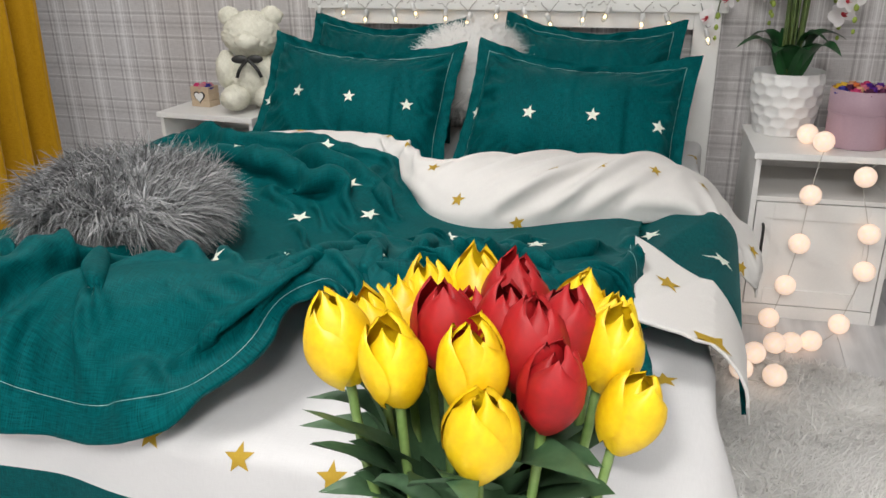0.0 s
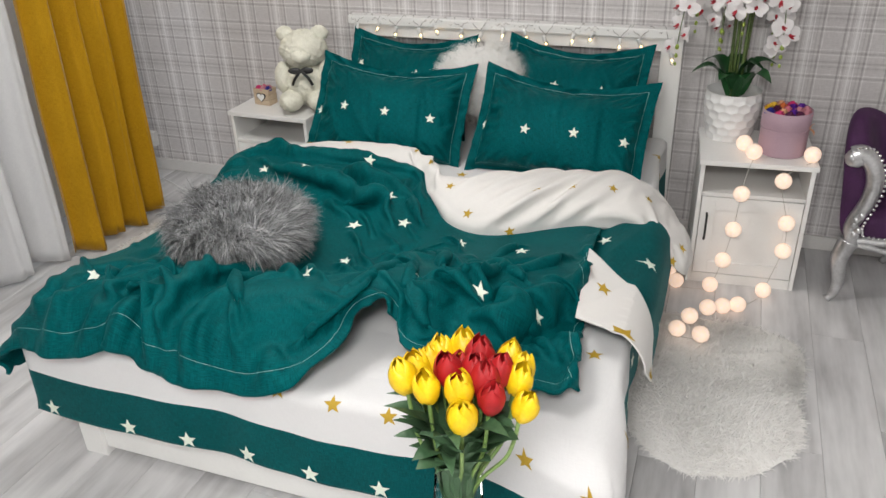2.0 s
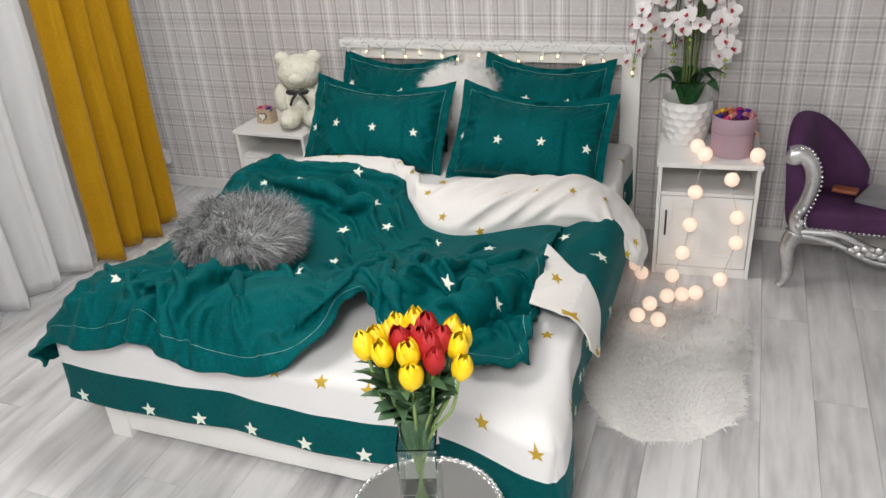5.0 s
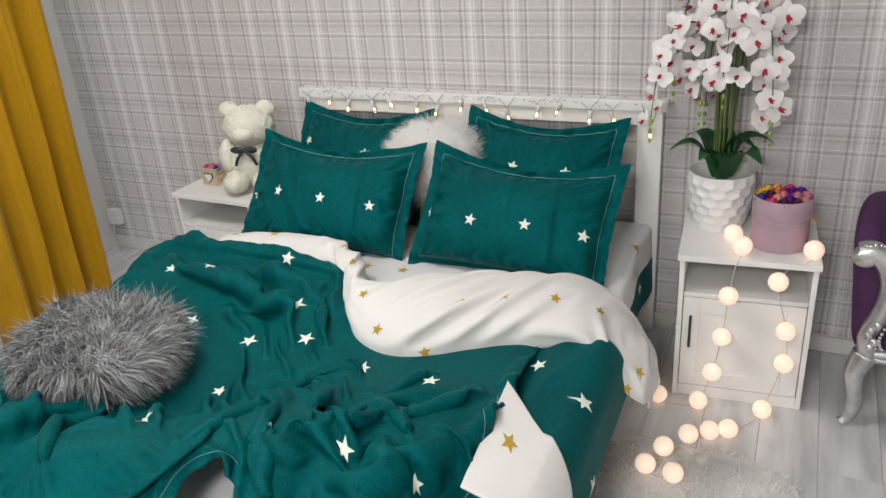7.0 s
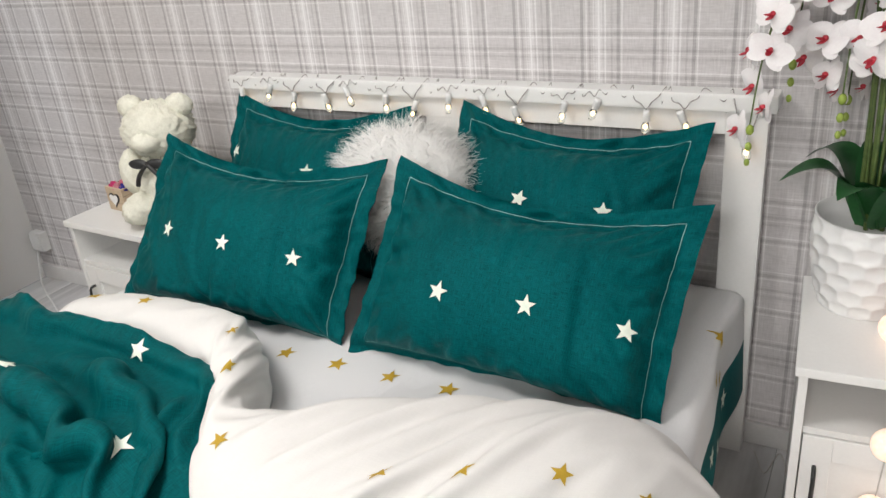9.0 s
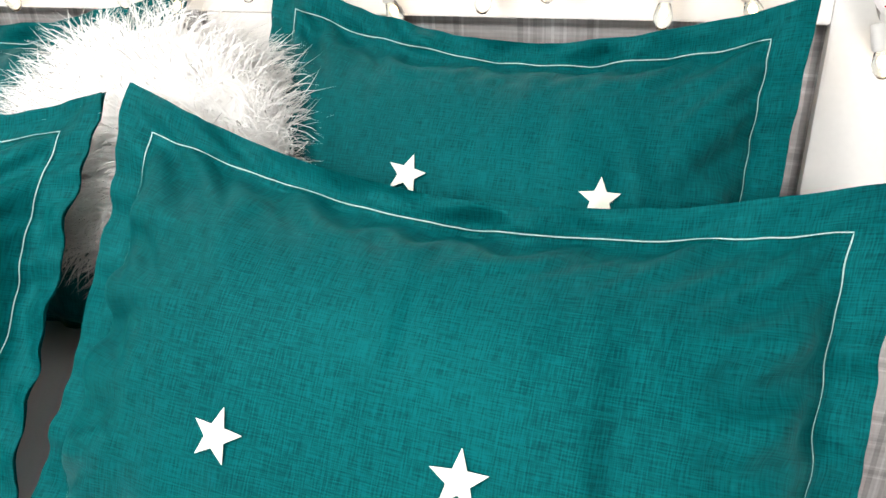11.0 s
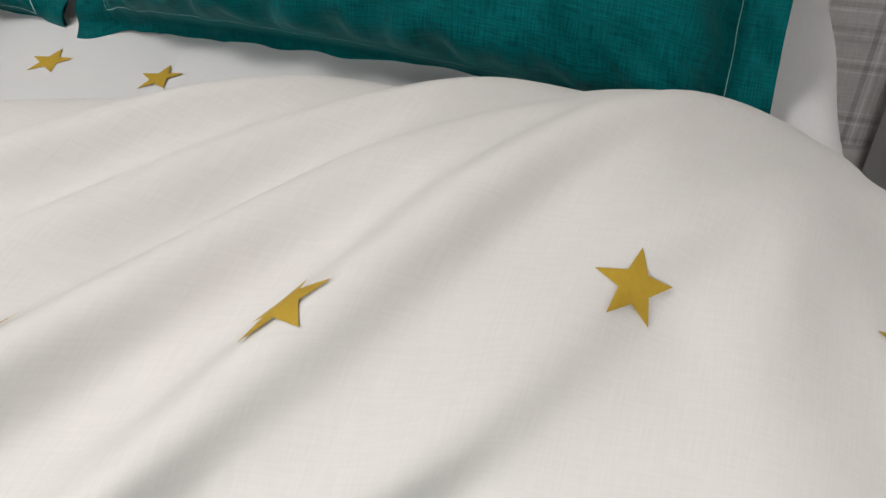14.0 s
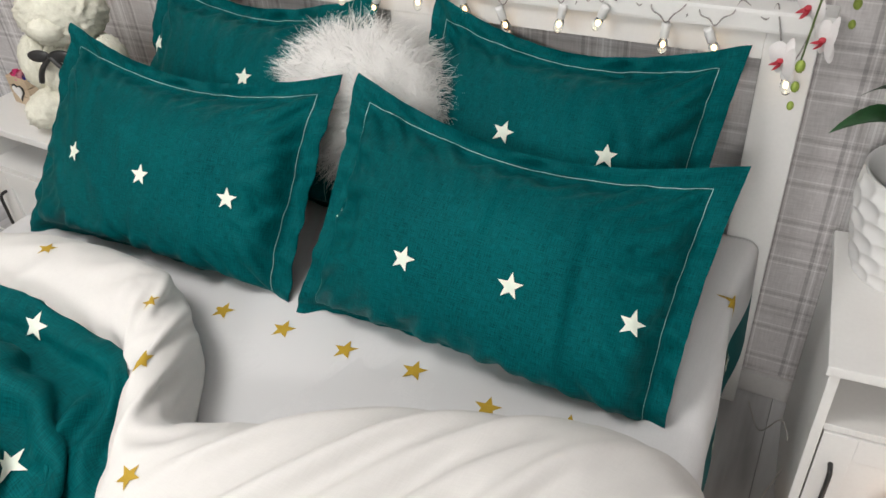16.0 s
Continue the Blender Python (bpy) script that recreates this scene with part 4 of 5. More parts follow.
def pot_point(s, t):
    a, z = 2 * math.pi * s, t
    r = PR * (0.80 + 0.22 * math.sin(min(z * 1.25, 1) * math.pi / 2)) * (1 - 0.035 * max(z - 0.8, 0) * 5)
    row = z * 6.0
    k = int(row)
    cell = (s * 14 + 0.5 * (k % 2)) % 1.0 - 0.5
    dist = math.hypot(cell * 1.1, (row - k) - 0.5)
    dent = 0.0075 * (1 - min(dist / 0.58, 1) ** 2)
    if z > 0.97 or z < 0.03:
        dent = 0.004
    return Vector((math.cos(a) * (r - dent), math.sin(a) * (r - dent), z * PH))


vs, fs = grid(pot_point, 168, 60)
inner = lathe([(PR * 0.98, PH), (PR * 0.90, PH - 0.002), (PR * 0.90, PH - 0.03), (0.001, PH - 0.03)], 40, False)
base = lathe([(PR * 0.77, 0.0), (0.001, 0.0005)], 40, False)
vs, fs = join((vs, fs), inner, base)
raw("pot", vs, fs, CERAMIC, orchid, "white ceramic pot with a dimpled hexagon surface")
rng = random.Random(11)


def blade(length, width, bend, curl=0.3, n=14):
    """A broad leaf along +x that arches up and droops."""
    vs, fs = [], []
    for j in range(n + 1):
        s = j / n
        w = width * math.sin(math.pi * min(0.12 + 0.88 * s, 1) ** 0.8) ** 0.8 if s < 1 else 0.0
        x, z = length * s * (1 - 0.15 * s), bend * math.sin(s * 2.4) - 0.25 * bend * s * s
        for k in (-1, -0.5, 0, 0.5, 1):
            vs.append((x, k * w / 2, z + abs(k) ** 1.5 * w * curl * 0.5))
    for j in range(n):
        for k in range(4):
            fs.append((j * 5 + k, (j + 1) * 5 + k, (j + 1) * 5 + k + 1, j * 5 + k + 1))
    return vs, fs


for i, (ang, ln, wd, bd) in enumerate(((200, 0.20, 0.07, 0.11), (245, 0.17, 0.085, 0.08), (285, 0.16, 0.10, 0.07), (320, 0.18, 0.095, 0.10), (10, 0.19, 0.08, 0.12), (100, 0.17, 0.07, 0.12), (150, 0.18, 0.07, 0.13), (345, 0.14, 0.08, 0.14))):
    v, f = blade(1.2 * ln, 1.25 * wd, bd)
    leaf = raw("leaf", v, f, LEAF, orchid)
    leaf.matrix_basis = pose(0.02 * math.cos(radians(ang)), 0.02 * math.sin(radians(ang)), PH - 0.03, 0, -18 - 8 * (i % 3), ang)


def flower_mesh():
    vs, fs, slots = [], [], []

    def petal(ang, ln, wd, slot, cup, tip=0.0):
        o = len(vs)
        n = 7
        for j in range(n + 1):
            s = j / n
            w = wd * math.sin(math.pi * min(0.08 + 0.9 * s, 1)) ** 0.6
            for k in (-1, -0.5, 0, 0.5, 1):
                x, y = ln * s, k * w / 2
                z = cup * s * s + tip - 0.10 * w * (abs(k) ** 2) + 0.002
                c, q = math.cos(ang), math.sin(ang)
                vs.append((x * c - y * q, x * q + y * c, z))
        for j in range(n):
            for k in range(4):
                fs.append((o + j * 5 + k, o + (j + 1) * 5 + k, o + (j + 1) * 5 + k + 1, o + j * 5 + k + 1))
                slots.append(slot)
    for a in (90, 215, 325):
        petal(radians(a), 0.036, 0.026, 0, -0.005)
    for a in (12, 168):
        petal(radians(a), 0.039, 0.042, 0, 0.004, 0.0015)
    petal(radians(270), 0.015, 0.009, 1, 0.010, 0.004)
    petal(radians(235), 0.010, 0.007, 1, 0.014, 0.004)
    petal(radians(305), 0.010, 0.007, 1, 0.014, 0.004)
    o = len(vs)
    v, f = ball(0.0045, (0, 0, 0.007), (1, 1, 1.3), 0, 0, 6)
    vs.extend(v)
    fs.extend([tuple(i + o for i in q) for q in f])
    slots.extend([1] * len(f))
    return vs, fs, slots


fv, ff, fsl = flower_mesh()
first = None
STEMS = []
for i in range(10):
    a = 2 * math.pi * i / 10 + 0.3
    reach = 0.10 + 0.045 * (i % 3)
    top = 0.70 + 0.16 * ((i * 7) % 5) / 4
    pts = [(0.02 * math.cos(a), 0.02 * math.sin(a), PH - 0.03), (0.03 * math.cos(a), 0.03 * math.sin(a), 0.42), (0.05 * math.cos(a), 0.05 * math.sin(a), top),
           (reach * math.cos(a), reach * 0.7 * math.sin(a), top + 0.04), (1.3 * reach * math.cos(a), 0.85 * reach * math.sin(a), top - 0.12), (1.42 * reach * math.cos(a), 0.9 * reach * math.sin(a), top - 0.30)]
    STEMS.append(pts)
    v, f = tube(pts, lambda s: 0.0042 * (1 - 0.6 * s), 6, 30)
    raw("stem", v, f, STEM, orchid)
    for k in range(14):
        s = 0.36 + 0.62 * k / 13
        p = spline(pts, s)
        side = (-1) ** k * 0.035
        p = p + Vector((rng.uniform(-0.02, 0.02) - side * math.sin(a), rng.uniform(-0.02, 0.02) + side * math.cos(a), rng.uniform(-0.03, 0.03)))
        p.y = min(p.y, 0.11)
        if first is None:
            first = raw("flower", fv, ff, [PETAL, LIP], orchid, "", True, fsl)
            fl = first
        else:
            fl = new("flower", first.data)
            fl.parent = orchid
        out = Vector((p.x, p.y - 0.10, 0)).normalized()
        yaw = math.degrees(math.atan2(out.x, -out.y)) * 0.75 + rng.uniform(-35, 35)
        fl.matrix_basis = pose(p.x, p.y, p.z, 78 + rng.uniform(-30, 20), rng.uniform(-30, 30), yaw) @ Matrix.Scale(rng.uniform(1.05, 1.42), 4)
    for k in range(3):
        p = spline(pts, 0.97 + 0.015 * k) + Vector((0, 0, -0.028 * k - 0.02))
        v, f = ball(0.0085 - 0.0012 * k, tuple(p), (1, 1, 1.4), 0, 0, 6)
        raw("bud", v, f, BUD, orchid)
for i in range(5):
    a = 1.0 + i * 1.1
    v, f = tube([(0.03 * math.cos(a), 0.03 * math.sin(a), PH - 0.03), (0.035 * math.cos(a), 0.035 * math.sin(a), 0.5), (0.05 * math.cos(a), 0.05 * math.sin(a), 0.72)], 0.005, 6, 12)
    raw("support_cane", v, f, STEM, orchid)

# ---- soap roses in boxes ----


def rose_mesh(r=0.024):
    vs, fs = [], []
    for ring, (rad, h, n) in enumerate(((1.0, 0.55, 5), (0.75, 0.8, 4), (0.45, 1.0, 3))):
        for k in range(n):
            a0 = 2 * math.pi * (k + 0.37 * ring) / n
            span = 2 * math.pi / n * 0.72
            o = len(vs)
            for j in range(5):
                t = j / 4
                for i in range(6):
                    a = a0 + span * (i / 5 * 2 - 1)
                    rr = r * rad * (0.35 + 0.65 * math.sin(t * 1.9)) * (1 + 0.10 * t * math.cos((i / 5 * 2 - 1) * 3))
                    vs.append((rr * math.cos(a), rr * math.sin(a), r * h * t * 1.5 - 0.1 * r * abs(i / 5 * 2 - 1) * t))
            for j in range(4):
                for i in range(5):
                    fs.append((o + j * 6 + i, o + j * 6 + i + 1, o + (j + 1) * 6 + i + 1, o + (j + 1) * 6 + i))
    return vs, fs


hat = thing("flower_box", pose(1.285, -0.275, 0.593, 0, 0, 0), "round mauve hat box filled with colourful soap roses", "flower box")
v, f = lathe([(0.0935, 0.0), (0.095, 0.003), (0.095, 0.112), (0.0955, 0.114), (0.098, 0.118), (0.098, 0.186), (0.096, 0.188), (0.094, 0.186), (0.094, 0.155), (0.001, 0.155)], 56)
raw("box", v, f, MAUVE, hat, "round mauve cardboard box")
v, f = lathe([(0.0965, 0.108), (0.0995, 0.111), (0.0965, 0.114)], 56, False)
raw("cord", v, f, MAUVE, hat)
for x, mm in ((0.098, 1), (0.098, -1)):
    v, f = blade(0.035, 0.022, 0.006)
    bow = raw("ribbon_bow", v, f, SKINS["peach"], hat)
    bow.matrix_basis = pose(0.095, -0.03, 0.115, 0, 60 * mm, -20)
rv, rf = rose_mesh()
shared = {}
ring_roses = [(0, 0)] + [(0.042 * math.cos(k * 1.047), 0.042 * math.sin(k * 1.047)) for k in range(6)] + [(0.075 * math.cos(k * 0.571 + 0.2), 0.075 * math.sin(k * 0.571 + 0.2)) for k in range(11)]
tints = ["pink", "rose", "purple", "orange", "plum", "peach", "purple", "rose", "purple", "magenta", "peach", "yellow_soap", "yellow_soap", "blue", "magenta", "plum", "plum", "rose"]


def rose(parent, x, y, z, tint, scale, tilt):
    if tint not in shared:
        ob = raw("soap_rose", rv, rf, SKINS[tint], parent)
        shared[tint] = ob.data
    else:
        ob = new("soap_rose", shared[tint])
        ob.parent = parent
    ob.matrix_basis = pose(x, y, z, tilt, -tilt, 57 * len(bpy.data.objects)) @ Matrix.Scale(scale, 4)


for (x, y), tint in zip(ring_roses, tints):
    rose(hat, x, y, 0.162, tint, 0.95, rng.uniform(-10, 10))

crate = thing("heart_box", pose(-1.245, -0.245, 0.593, 0, 0, -6), "small wooden box with a white heart and soap roses", "flower box")
for z in (0.0, 0.029, 0.058):
    for x0, x1, y0, y1 in ((-0.048, 0.048, -0.034, -0.027), (-0.048, 0.048, 0.027, 0.034), (-0.048, -0.041, -0.027, 0.027), (0.041, 0.048, -0.027, 0.027)):
        part("slat", box(x0, x1, y0, y1, z, z + 0.027, 0.002), WOODBOX, crate, "", False)
part("floor_board", box(-0.041, 0.041, -0.027, 0.027, 0.001, 0.06, 0), WOODBOX, crate, "", False)


def heart(size, depth, y):
    pts = []
    for k in range(40):
        t = 2 * math.pi * k / 40
        pts.append((16 * math.sin(t) ** 3 / 17 * size, (13 * math.cos(t) - 5 * math.cos(2 * t) - 2 * math.cos(3 * t) - math.cos(4 * t)) / 17 * size))
    vs = [(x, y, z + 0.044) for x, z in pts] + [(x, y + depth, z + 0.044) for x, z in pts]
    fs = [tuple(range(40))] + [(k, (k + 1) % 40, 40 + (k + 1) % 40, 40 + k) for k in range(40)]
    return vs, fs


v, f = heart(0.030, 0.003, -0.038)
raw("heart_rim", v, f, BLACK, crate, "black heart outline", False)
v, f = heart(0.024, 0.003, -0.0405)
raw("heart", v, f, WHITEP, crate, "white heart", False)
for x, y, tint in ((-0.028, -0.01, "magenta"), (0.002, -0.014, "rose"), (0.031, -0.01, "blue"), (-0.01, 0.014, "pink"), (0.02, 0.014, "rose")):
    rose(crate, x, y, 0.066, tint, 0.85, 0)

# ---- toy bear, one mesh ----
parts = [ball(0.105, (0, 0, 0.115), (1.0, 0.9, 1.05), 0.14, 1, 44, 170), ball(0.098, (0, -0.01, 0.285), (1.08, 0.95, 0.92), 0.14, 2, 44, 170)]
for sx in (-1, 1):
    parts.append(ball(0.037, (sx * 0.078, 0, 0.357), (1.1, 0.75, 1.0), 0.16, 3 + sx, 24, 180))
    parts.append(ball(0.048, (sx * 0.10, -0.03, 0.150), (0.85, 0.95, 1.6), 0.16, 5 + sx, 24, 180))
    parts.append(ball(0.055, (sx * 0.065, -0.085, 0.050), (1.0, 1.35, 0.9), 0.16, 8 + sx, 24, 180))
parts.append(ball(0.040, (0, -0.085, 0.268), (1.15, 0.9, 0.85), 0.14, 12, 20, 180))
n_wool = sum(len(f) for v, f in parts)
for sx in (-1, 1):
    parts.append(ball(0.022, (sx * 0.028, -0.108, 0.205), (1.4, 0.35, 0.75), 0.15, 20, 8))
    parts.append(tube([(0, -0.110, 0.205), (sx * 0.03, -0.115, 0.17), (sx * 0.045, -0.112, 0.135)], 0.007, 6, 10))
v, f = join(*parts)
bear = raw("toy_bear", v, f, [BEARWOOL, BLACK], None, "", True, [0 if i < n_wool else 1 for i in range(len(f))])
bear.matrix_world = pose(-0.995, -0.225, 0.602, 0, 0, 18) @ Matrix.Diagonal((1.1, 1.1, 1.02, 1))
tagged(bear, "cream rose-foam toy bear with black bow, on the cabinet", "toy")

# ---- ball lights ----
string = thing("ball_light_string", pose(0, 0, 0), "string of glowing pale peach cotton ball lights", "string lights")
rests = [(1.135, -0.305, 0.626), (1.175, -0.40, 0.626), (1.40, -0.375, 0.626)]
drops = [(1.302, -0.465, 0.535), (1.345, -0.46, 0.345), (1.352, -0.462, 0.215)], [(1.150, -0.488, 0.470), (1.140, -0.49, 0.302), (1.118, -0.492, 0.150)]
floor_balls = [(1.08, -0.515, 0.033), (1.30, -0.50, 0.033), (1.14, -0.68, 0.033), (1.20, -0.65, 0.033), (1.08, -0.77, 0.07), (1.015, -0.88, 0.085), (0.975, -0.985, 0.085), (1.065, -1.00, 0.085), (0.895, -0.44, 0.033), (0.935, -0.52, 0.033)]
bv, bf = ball(0.033, (0, 0, 0), (1, 1, 1), 0.02, 1, 14, 120)
ball_data = None
for p in rests + list(drops[0]) + list(drops[1]) + floor_balls:
    if ball_data is None:
        ob = raw("cotton_ball", bv, bf, BULB, string, "glowing thread ball")
        ball_data = ob.data
    else:
        ob = new("cotton_ball", ball_data)
        ob.parent = string
    ob.matrix_basis = pose(*p, 40 * p[0], 70 * p[1], 100 * p[0])
for pts in ([(1.40, -0.40, 0.60)] + [(x, y + 0.012, z) for x, y, z in drops[0]] + [(1.30, -0.49, 0.02)],
            [(1.175, -0.43, 0.60), (1.16, -0.475, 0.56)] + [(x, y + 0.012, z) for x, y, z in drops[1]] + [(1.08, -0.52, 0.01)],
            [(x, y, z - 0.028) for x, y, z in (floor_balls[1], floor_balls[3], floor_balls[2], floor_balls[4], floor_balls[5], floor_balls[6], floor_balls[7])],
            [(x, y, z - 0.028) for x, y, z in (floor_balls[0], floor_balls[9], floor_balls[8])]):
    v, f = tube(pts, 0.0014, 5, 50)
    raw("cable", v, f, CABLE, string)

# ---- bulbs on the headboard ----
garland = thing("bulb_garland", pose(0, 0, 0), "twisted cable with small warm bulbs along the headboard", "string lights")
sv, sf = lathe([(0.001, 0.030), (0.008, 0.030), (0.009, 0.024), (0.009, 0.002), (0.007, 0.0)], 12)
gv, gf = lathe([(0.001, -0.032), (0.006, -0.030), (0.0105, -0.022), (0.011, -0.014), (0.008, -0.004), (0.0065, 0.0)], 14, False)
kv, kf = ball(0.0035, (0, 0, -0.012), (1, 1, 1.8), 0, 0, 6)
socket = glass = None
wire = []
for i in range(15):
    x = -0.765 + 0.1085 * i + 0.012 * math.sin(i * 2.7)
    z = 0.965 + 0.016 * math.sin(i * 1.9)
    if i == 14:
        x, z = 0.782, 0.905
    wire += [(x - 0.055, -0.058, 1.012 - 0.012 * (i % 2)), (x - 0.042, -0.03, 1.034), (x - 0.03, -0.060, 1.010), (x - 0.012, -0.063, z + 0.045), (x, -0.060, z + 0.032), (x + 0.014, -0.062, z + 0.05), (x + 0.03, -0.060, 1.018), (x + 0.04, -0.03, 1.034)]
    if socket is None:
        a1, a2, a3 = raw("socket", sv, sf, WHITEP, garland), raw("bulb", gv, gf, GLASS, garland, "clear glass bulb"), raw("filament", kv, kf, SPARK, garland)
        socket, glass, spark = a1.data, a2.data, a3.data
    else:
        a1, a2, a3 = new("socket", socket), new("bulb", glass), new("filament", spark)
    a2.visible_shadow = False
    for a in (a1, a2, a3):
        a.parent = garland
        a.matrix_basis = pose(x, -0.061, z, 18 * math.sin(i * 3.1), 24 * math.sin(i * 1.3), 0)
v, f = tube(wire, 0.0017, 5, 900)
raw("cable", v, f, TWIST, garland)

# ---- purple chaise ----
chaise = thing("chaise_longue", pose(0, 0, 0), "purple velvet chaise longue with carved silver frame", "chaise")


def back_f(s, t):
    """Outer sweep of the raised end: from the front scroll round to the wall side."""
    path = [(1.555, -0.43, 0), (1.565, -0.33, 0), (1.60, -0.20, 0), (1.68, -0.11, 0), (1.79, -0.075, 0), (1.90, -0.07, 0)]
    p = spline(path, s)
    q = spline(path, min(s + 0.02, 1)) - spline(path, max(s - 0.02, 0))
    n = Vector((q.y, -q.x, 0)).normalized()
    top = 0.47 + 0.31 * math.sin(math.pi * (0.22 + 0.76 * s))
    ph = 2 * math.pi * t
    z0 = 0.30
    mid, half = (top + z0) / 2, (top - z0) / 2
    c, k = math.cos(ph), math.sin(ph)
    z = mid + half * (abs(k) ** 0.6) * (1 if k > 0 else -1)
    th = 0.058 * (abs(c) ** 0.7) * (1 if c > 0 else -1) * math.sqrt(1 - 0.9 * (max(s - 0.82, 0) / 0.18) ** 2)
    lean = -0.07 * ((z - 0.3) / 0.5) ** 2
    p = p + n * (th + lean + 0.045)
    return Vector((p.x, p.y, z))


vs, fs = grid(back_f, 50, 40)
fs += [tuple(51 * j for j in range(40)), tuple(51 * j + 50 for j in reversed(range(40)))]
raw("backrest", vs, fs, VELVET, chaise, "rounded purple velvet backrest")


def seat_f(s, t):
    x = 1.62 + 1.25 * s
    ph = 2 * math.pi * t
    c, k = math.cos(ph), math.sin(ph)
    sq = (abs(c) ** 5 + abs(k) ** 5) ** -0.2
    y = -0.245 + 0.185 * sq * c
    tuft = 0.012 * (abs(math.sin(x * 14)) + abs(math.sin((y + 0.05) * 15))) if k > 0 else 0
    z = 0.335 + 0.055 * sq * k + tuft
    return Vector((x, y, z))


vs, fs = grid(seat_f, 60, 48)
fs += [tuple(61 * j for j in range(48))]
raw("seat", vs, fs, VELVET, chaise, "tufted purple velvet seat")
v, f = tube([(1.600, -0.425, 0.285), (1.575, -0.435, 0.20), (1.590, -0.440, 0.10), (1.580, -0.445, 0.035), (1.560, -0.450, 0.008)], lambda s: 0.030 * (1 - s) ** 1.2 + 0.013 + 0.008 * max(s - 0.88, 0) * 8, 12, 30)
raw("front_leg", v, f, SILVER, chaise, "curved silver cabriole leg")
v, f = tube([(1.85, -0.075, 0.29), (1.87, -0.06, 0.18), (1.85, -0.045, 0.09), (1.82, -0.04, 0.008)], lambda s: 0.030 - 0.016 * s, 10, 20)
raw("rear_leg", v, f, SILVER, chaise, "curved silver rear leg")
v, f = join(tube([(1.605, -0.435, 0.28), (1.590, -0.440, 0.36), (1.622, -0.445, 0.46), (1.635, -0.448, 0.55), (1.615, -0.450, 0.63), (1.570, -0.450, 0.675), (1.535, -0.450, 0.665)], lambda s: 0.026 + 0.012 * s, 12, 36),
            ball(0.040, (1.548, -0.450, 0.655), (1.0, 0.9, 0.9), 0.10, 4, 14, 60), *[ball(0.014, (1.603 + 0.012 * math.sin(k * 2.0), -0.466, 0.33 + 0.022 * k), (1, 0.8, 1.2), 0.2, k, 8) for k in range(5)])
raw("scroll_arm", v, f, SILVER, chaise, "carved silver scroll arm")
apron = [(1.60, -0.437, 0.275), (1.68, -0.437, 0.268), (1.78, -0.437, 0.245), (1.86, -0.437, 0.205), (1.94, -0.437, 0.175), (2.02, -0.437, 0.17), (2.12, -0.437, 0.19), (2.3, -0.437, 0.235), (2.5, -0.437, 0.245)]
v1 = tube(apron, 0.014, 10, 60)
v2 = tube([(x, y + 0.004, min(z + 0.045, 0.285) + 0.008) for x, y, z in apron], 0.018, 10, 60)
knobs = [ball(0.017, (1.84 + 0.018 * k, -0.452, 0.228 + 0.018 * math.sin(k * 2.4) - 0.0012 * k), (1.2, 0.7, 1), 0.3, k, 8, 80) for k in range(16)]
v, f = join(v1, v2, *knobs)
raw("carved_rail", v, f, SILVER, chaise, "carved silver seat rail")
beads = []
for k in range(46):
    p = Vector((1.625 + 0.0195 * k, -0.438, 0.316 - 0.0006 * k))
    beads.append(ball(0.0068, tuple(p), (1, 1, 1), 0, 0, 5))
for k in range(26):
    p = spline([(1.635, -0.452, 0.33), (1.628, -0.47, 0.38), (1.652, -0.474, 0.46), (1.668, -0.476, 0.55), (1.650, -0.476, 0.64), (1.600, -0.474, 0.705), (1.545, -0.47, 0.70)], k / 25)
    beads.append(ball(0.0068, tuple(p), (1, 1, 1), 0, 0, 5))
v, f = join(*beads)
tagged(raw("nail_trim", v, f, CHROME, chaise, "row of silver nail heads"), kind="stuff")
laptop = thing("laptop", pose(2.02, -0.30, 0.413, 0, 0, -24), "closed grey aluminium laptop lying on the chaise", "laptop")
part("lid", box(-0.16, 0.16, -0.11, 0.11, 0.009, 0.016, 0.003), LAPTOP, laptop, "", False)
part("base", box(-0.16, 0.16, -0.11, 0.11, 0.0, 0.0085, 0.003), LAPTOP, laptop, "", False)
wallet = thing("phone_case", pose(1.80, -0.225, 0.413, 0, 0, -14), "small copper-brown phone case on the velvet seat", "phone")
part("case", box(-0.055, 0.055, -0.03, 0.03, 0.0, 0.02, 0.008), COPPER, wallet)

# ---- curtains ----


def curtain(name, y0, y1, x0, x1, folds, depth, mat, seed, label, top=2.58):
    ob = thing(name, pose(0, 0, 0), label, "curtain")

    def f(s, t):
        w = s + 0.02 * noise.noise(Vector((s * 6, t * 1.2, seed)))
        y, x = y0 + (y1 - y0) * s + 0.09 * t * (1 - s if folds > 4 else 1), x0 + (x1 - x0) * s
        spread = 0.55 + 0.45 * (1 - t)
        a = 2 * math.pi * folds * w + 0.9 * noise.noise(Vector((s * 4, 0, seed + 2)))
        x += depth * spread * (math.sin(a) + 0.22 * math.sin(2 * a + 1) + 0.12 * math.sin(3.7 * a + 2 * t)) + 0.03 * noise.noise(Vector((s * 5, t * 3, seed + 4)))
        y -= 0.12 * depth * math.cos(a) * spread
        z = 0.006 + (top - 0.006) * t + 0.018 * (1 - t) ** 8 * (1 + math.sin(a * 0.5 + seed))
        return Vector((x, y, z))

    cloth("panel", f, int(folds * 26), 40, mat, ob, "", (abs(y1 - y0) * 1.8, top), None, 0.003)
    return ob, f


_, fo = curtain("ochre_curtain", -0.50, -1.09, -1.87, -1.89, 3.9, 0.058, OCHRE, 1.0, "long ochre satin curtain reaching the floor")
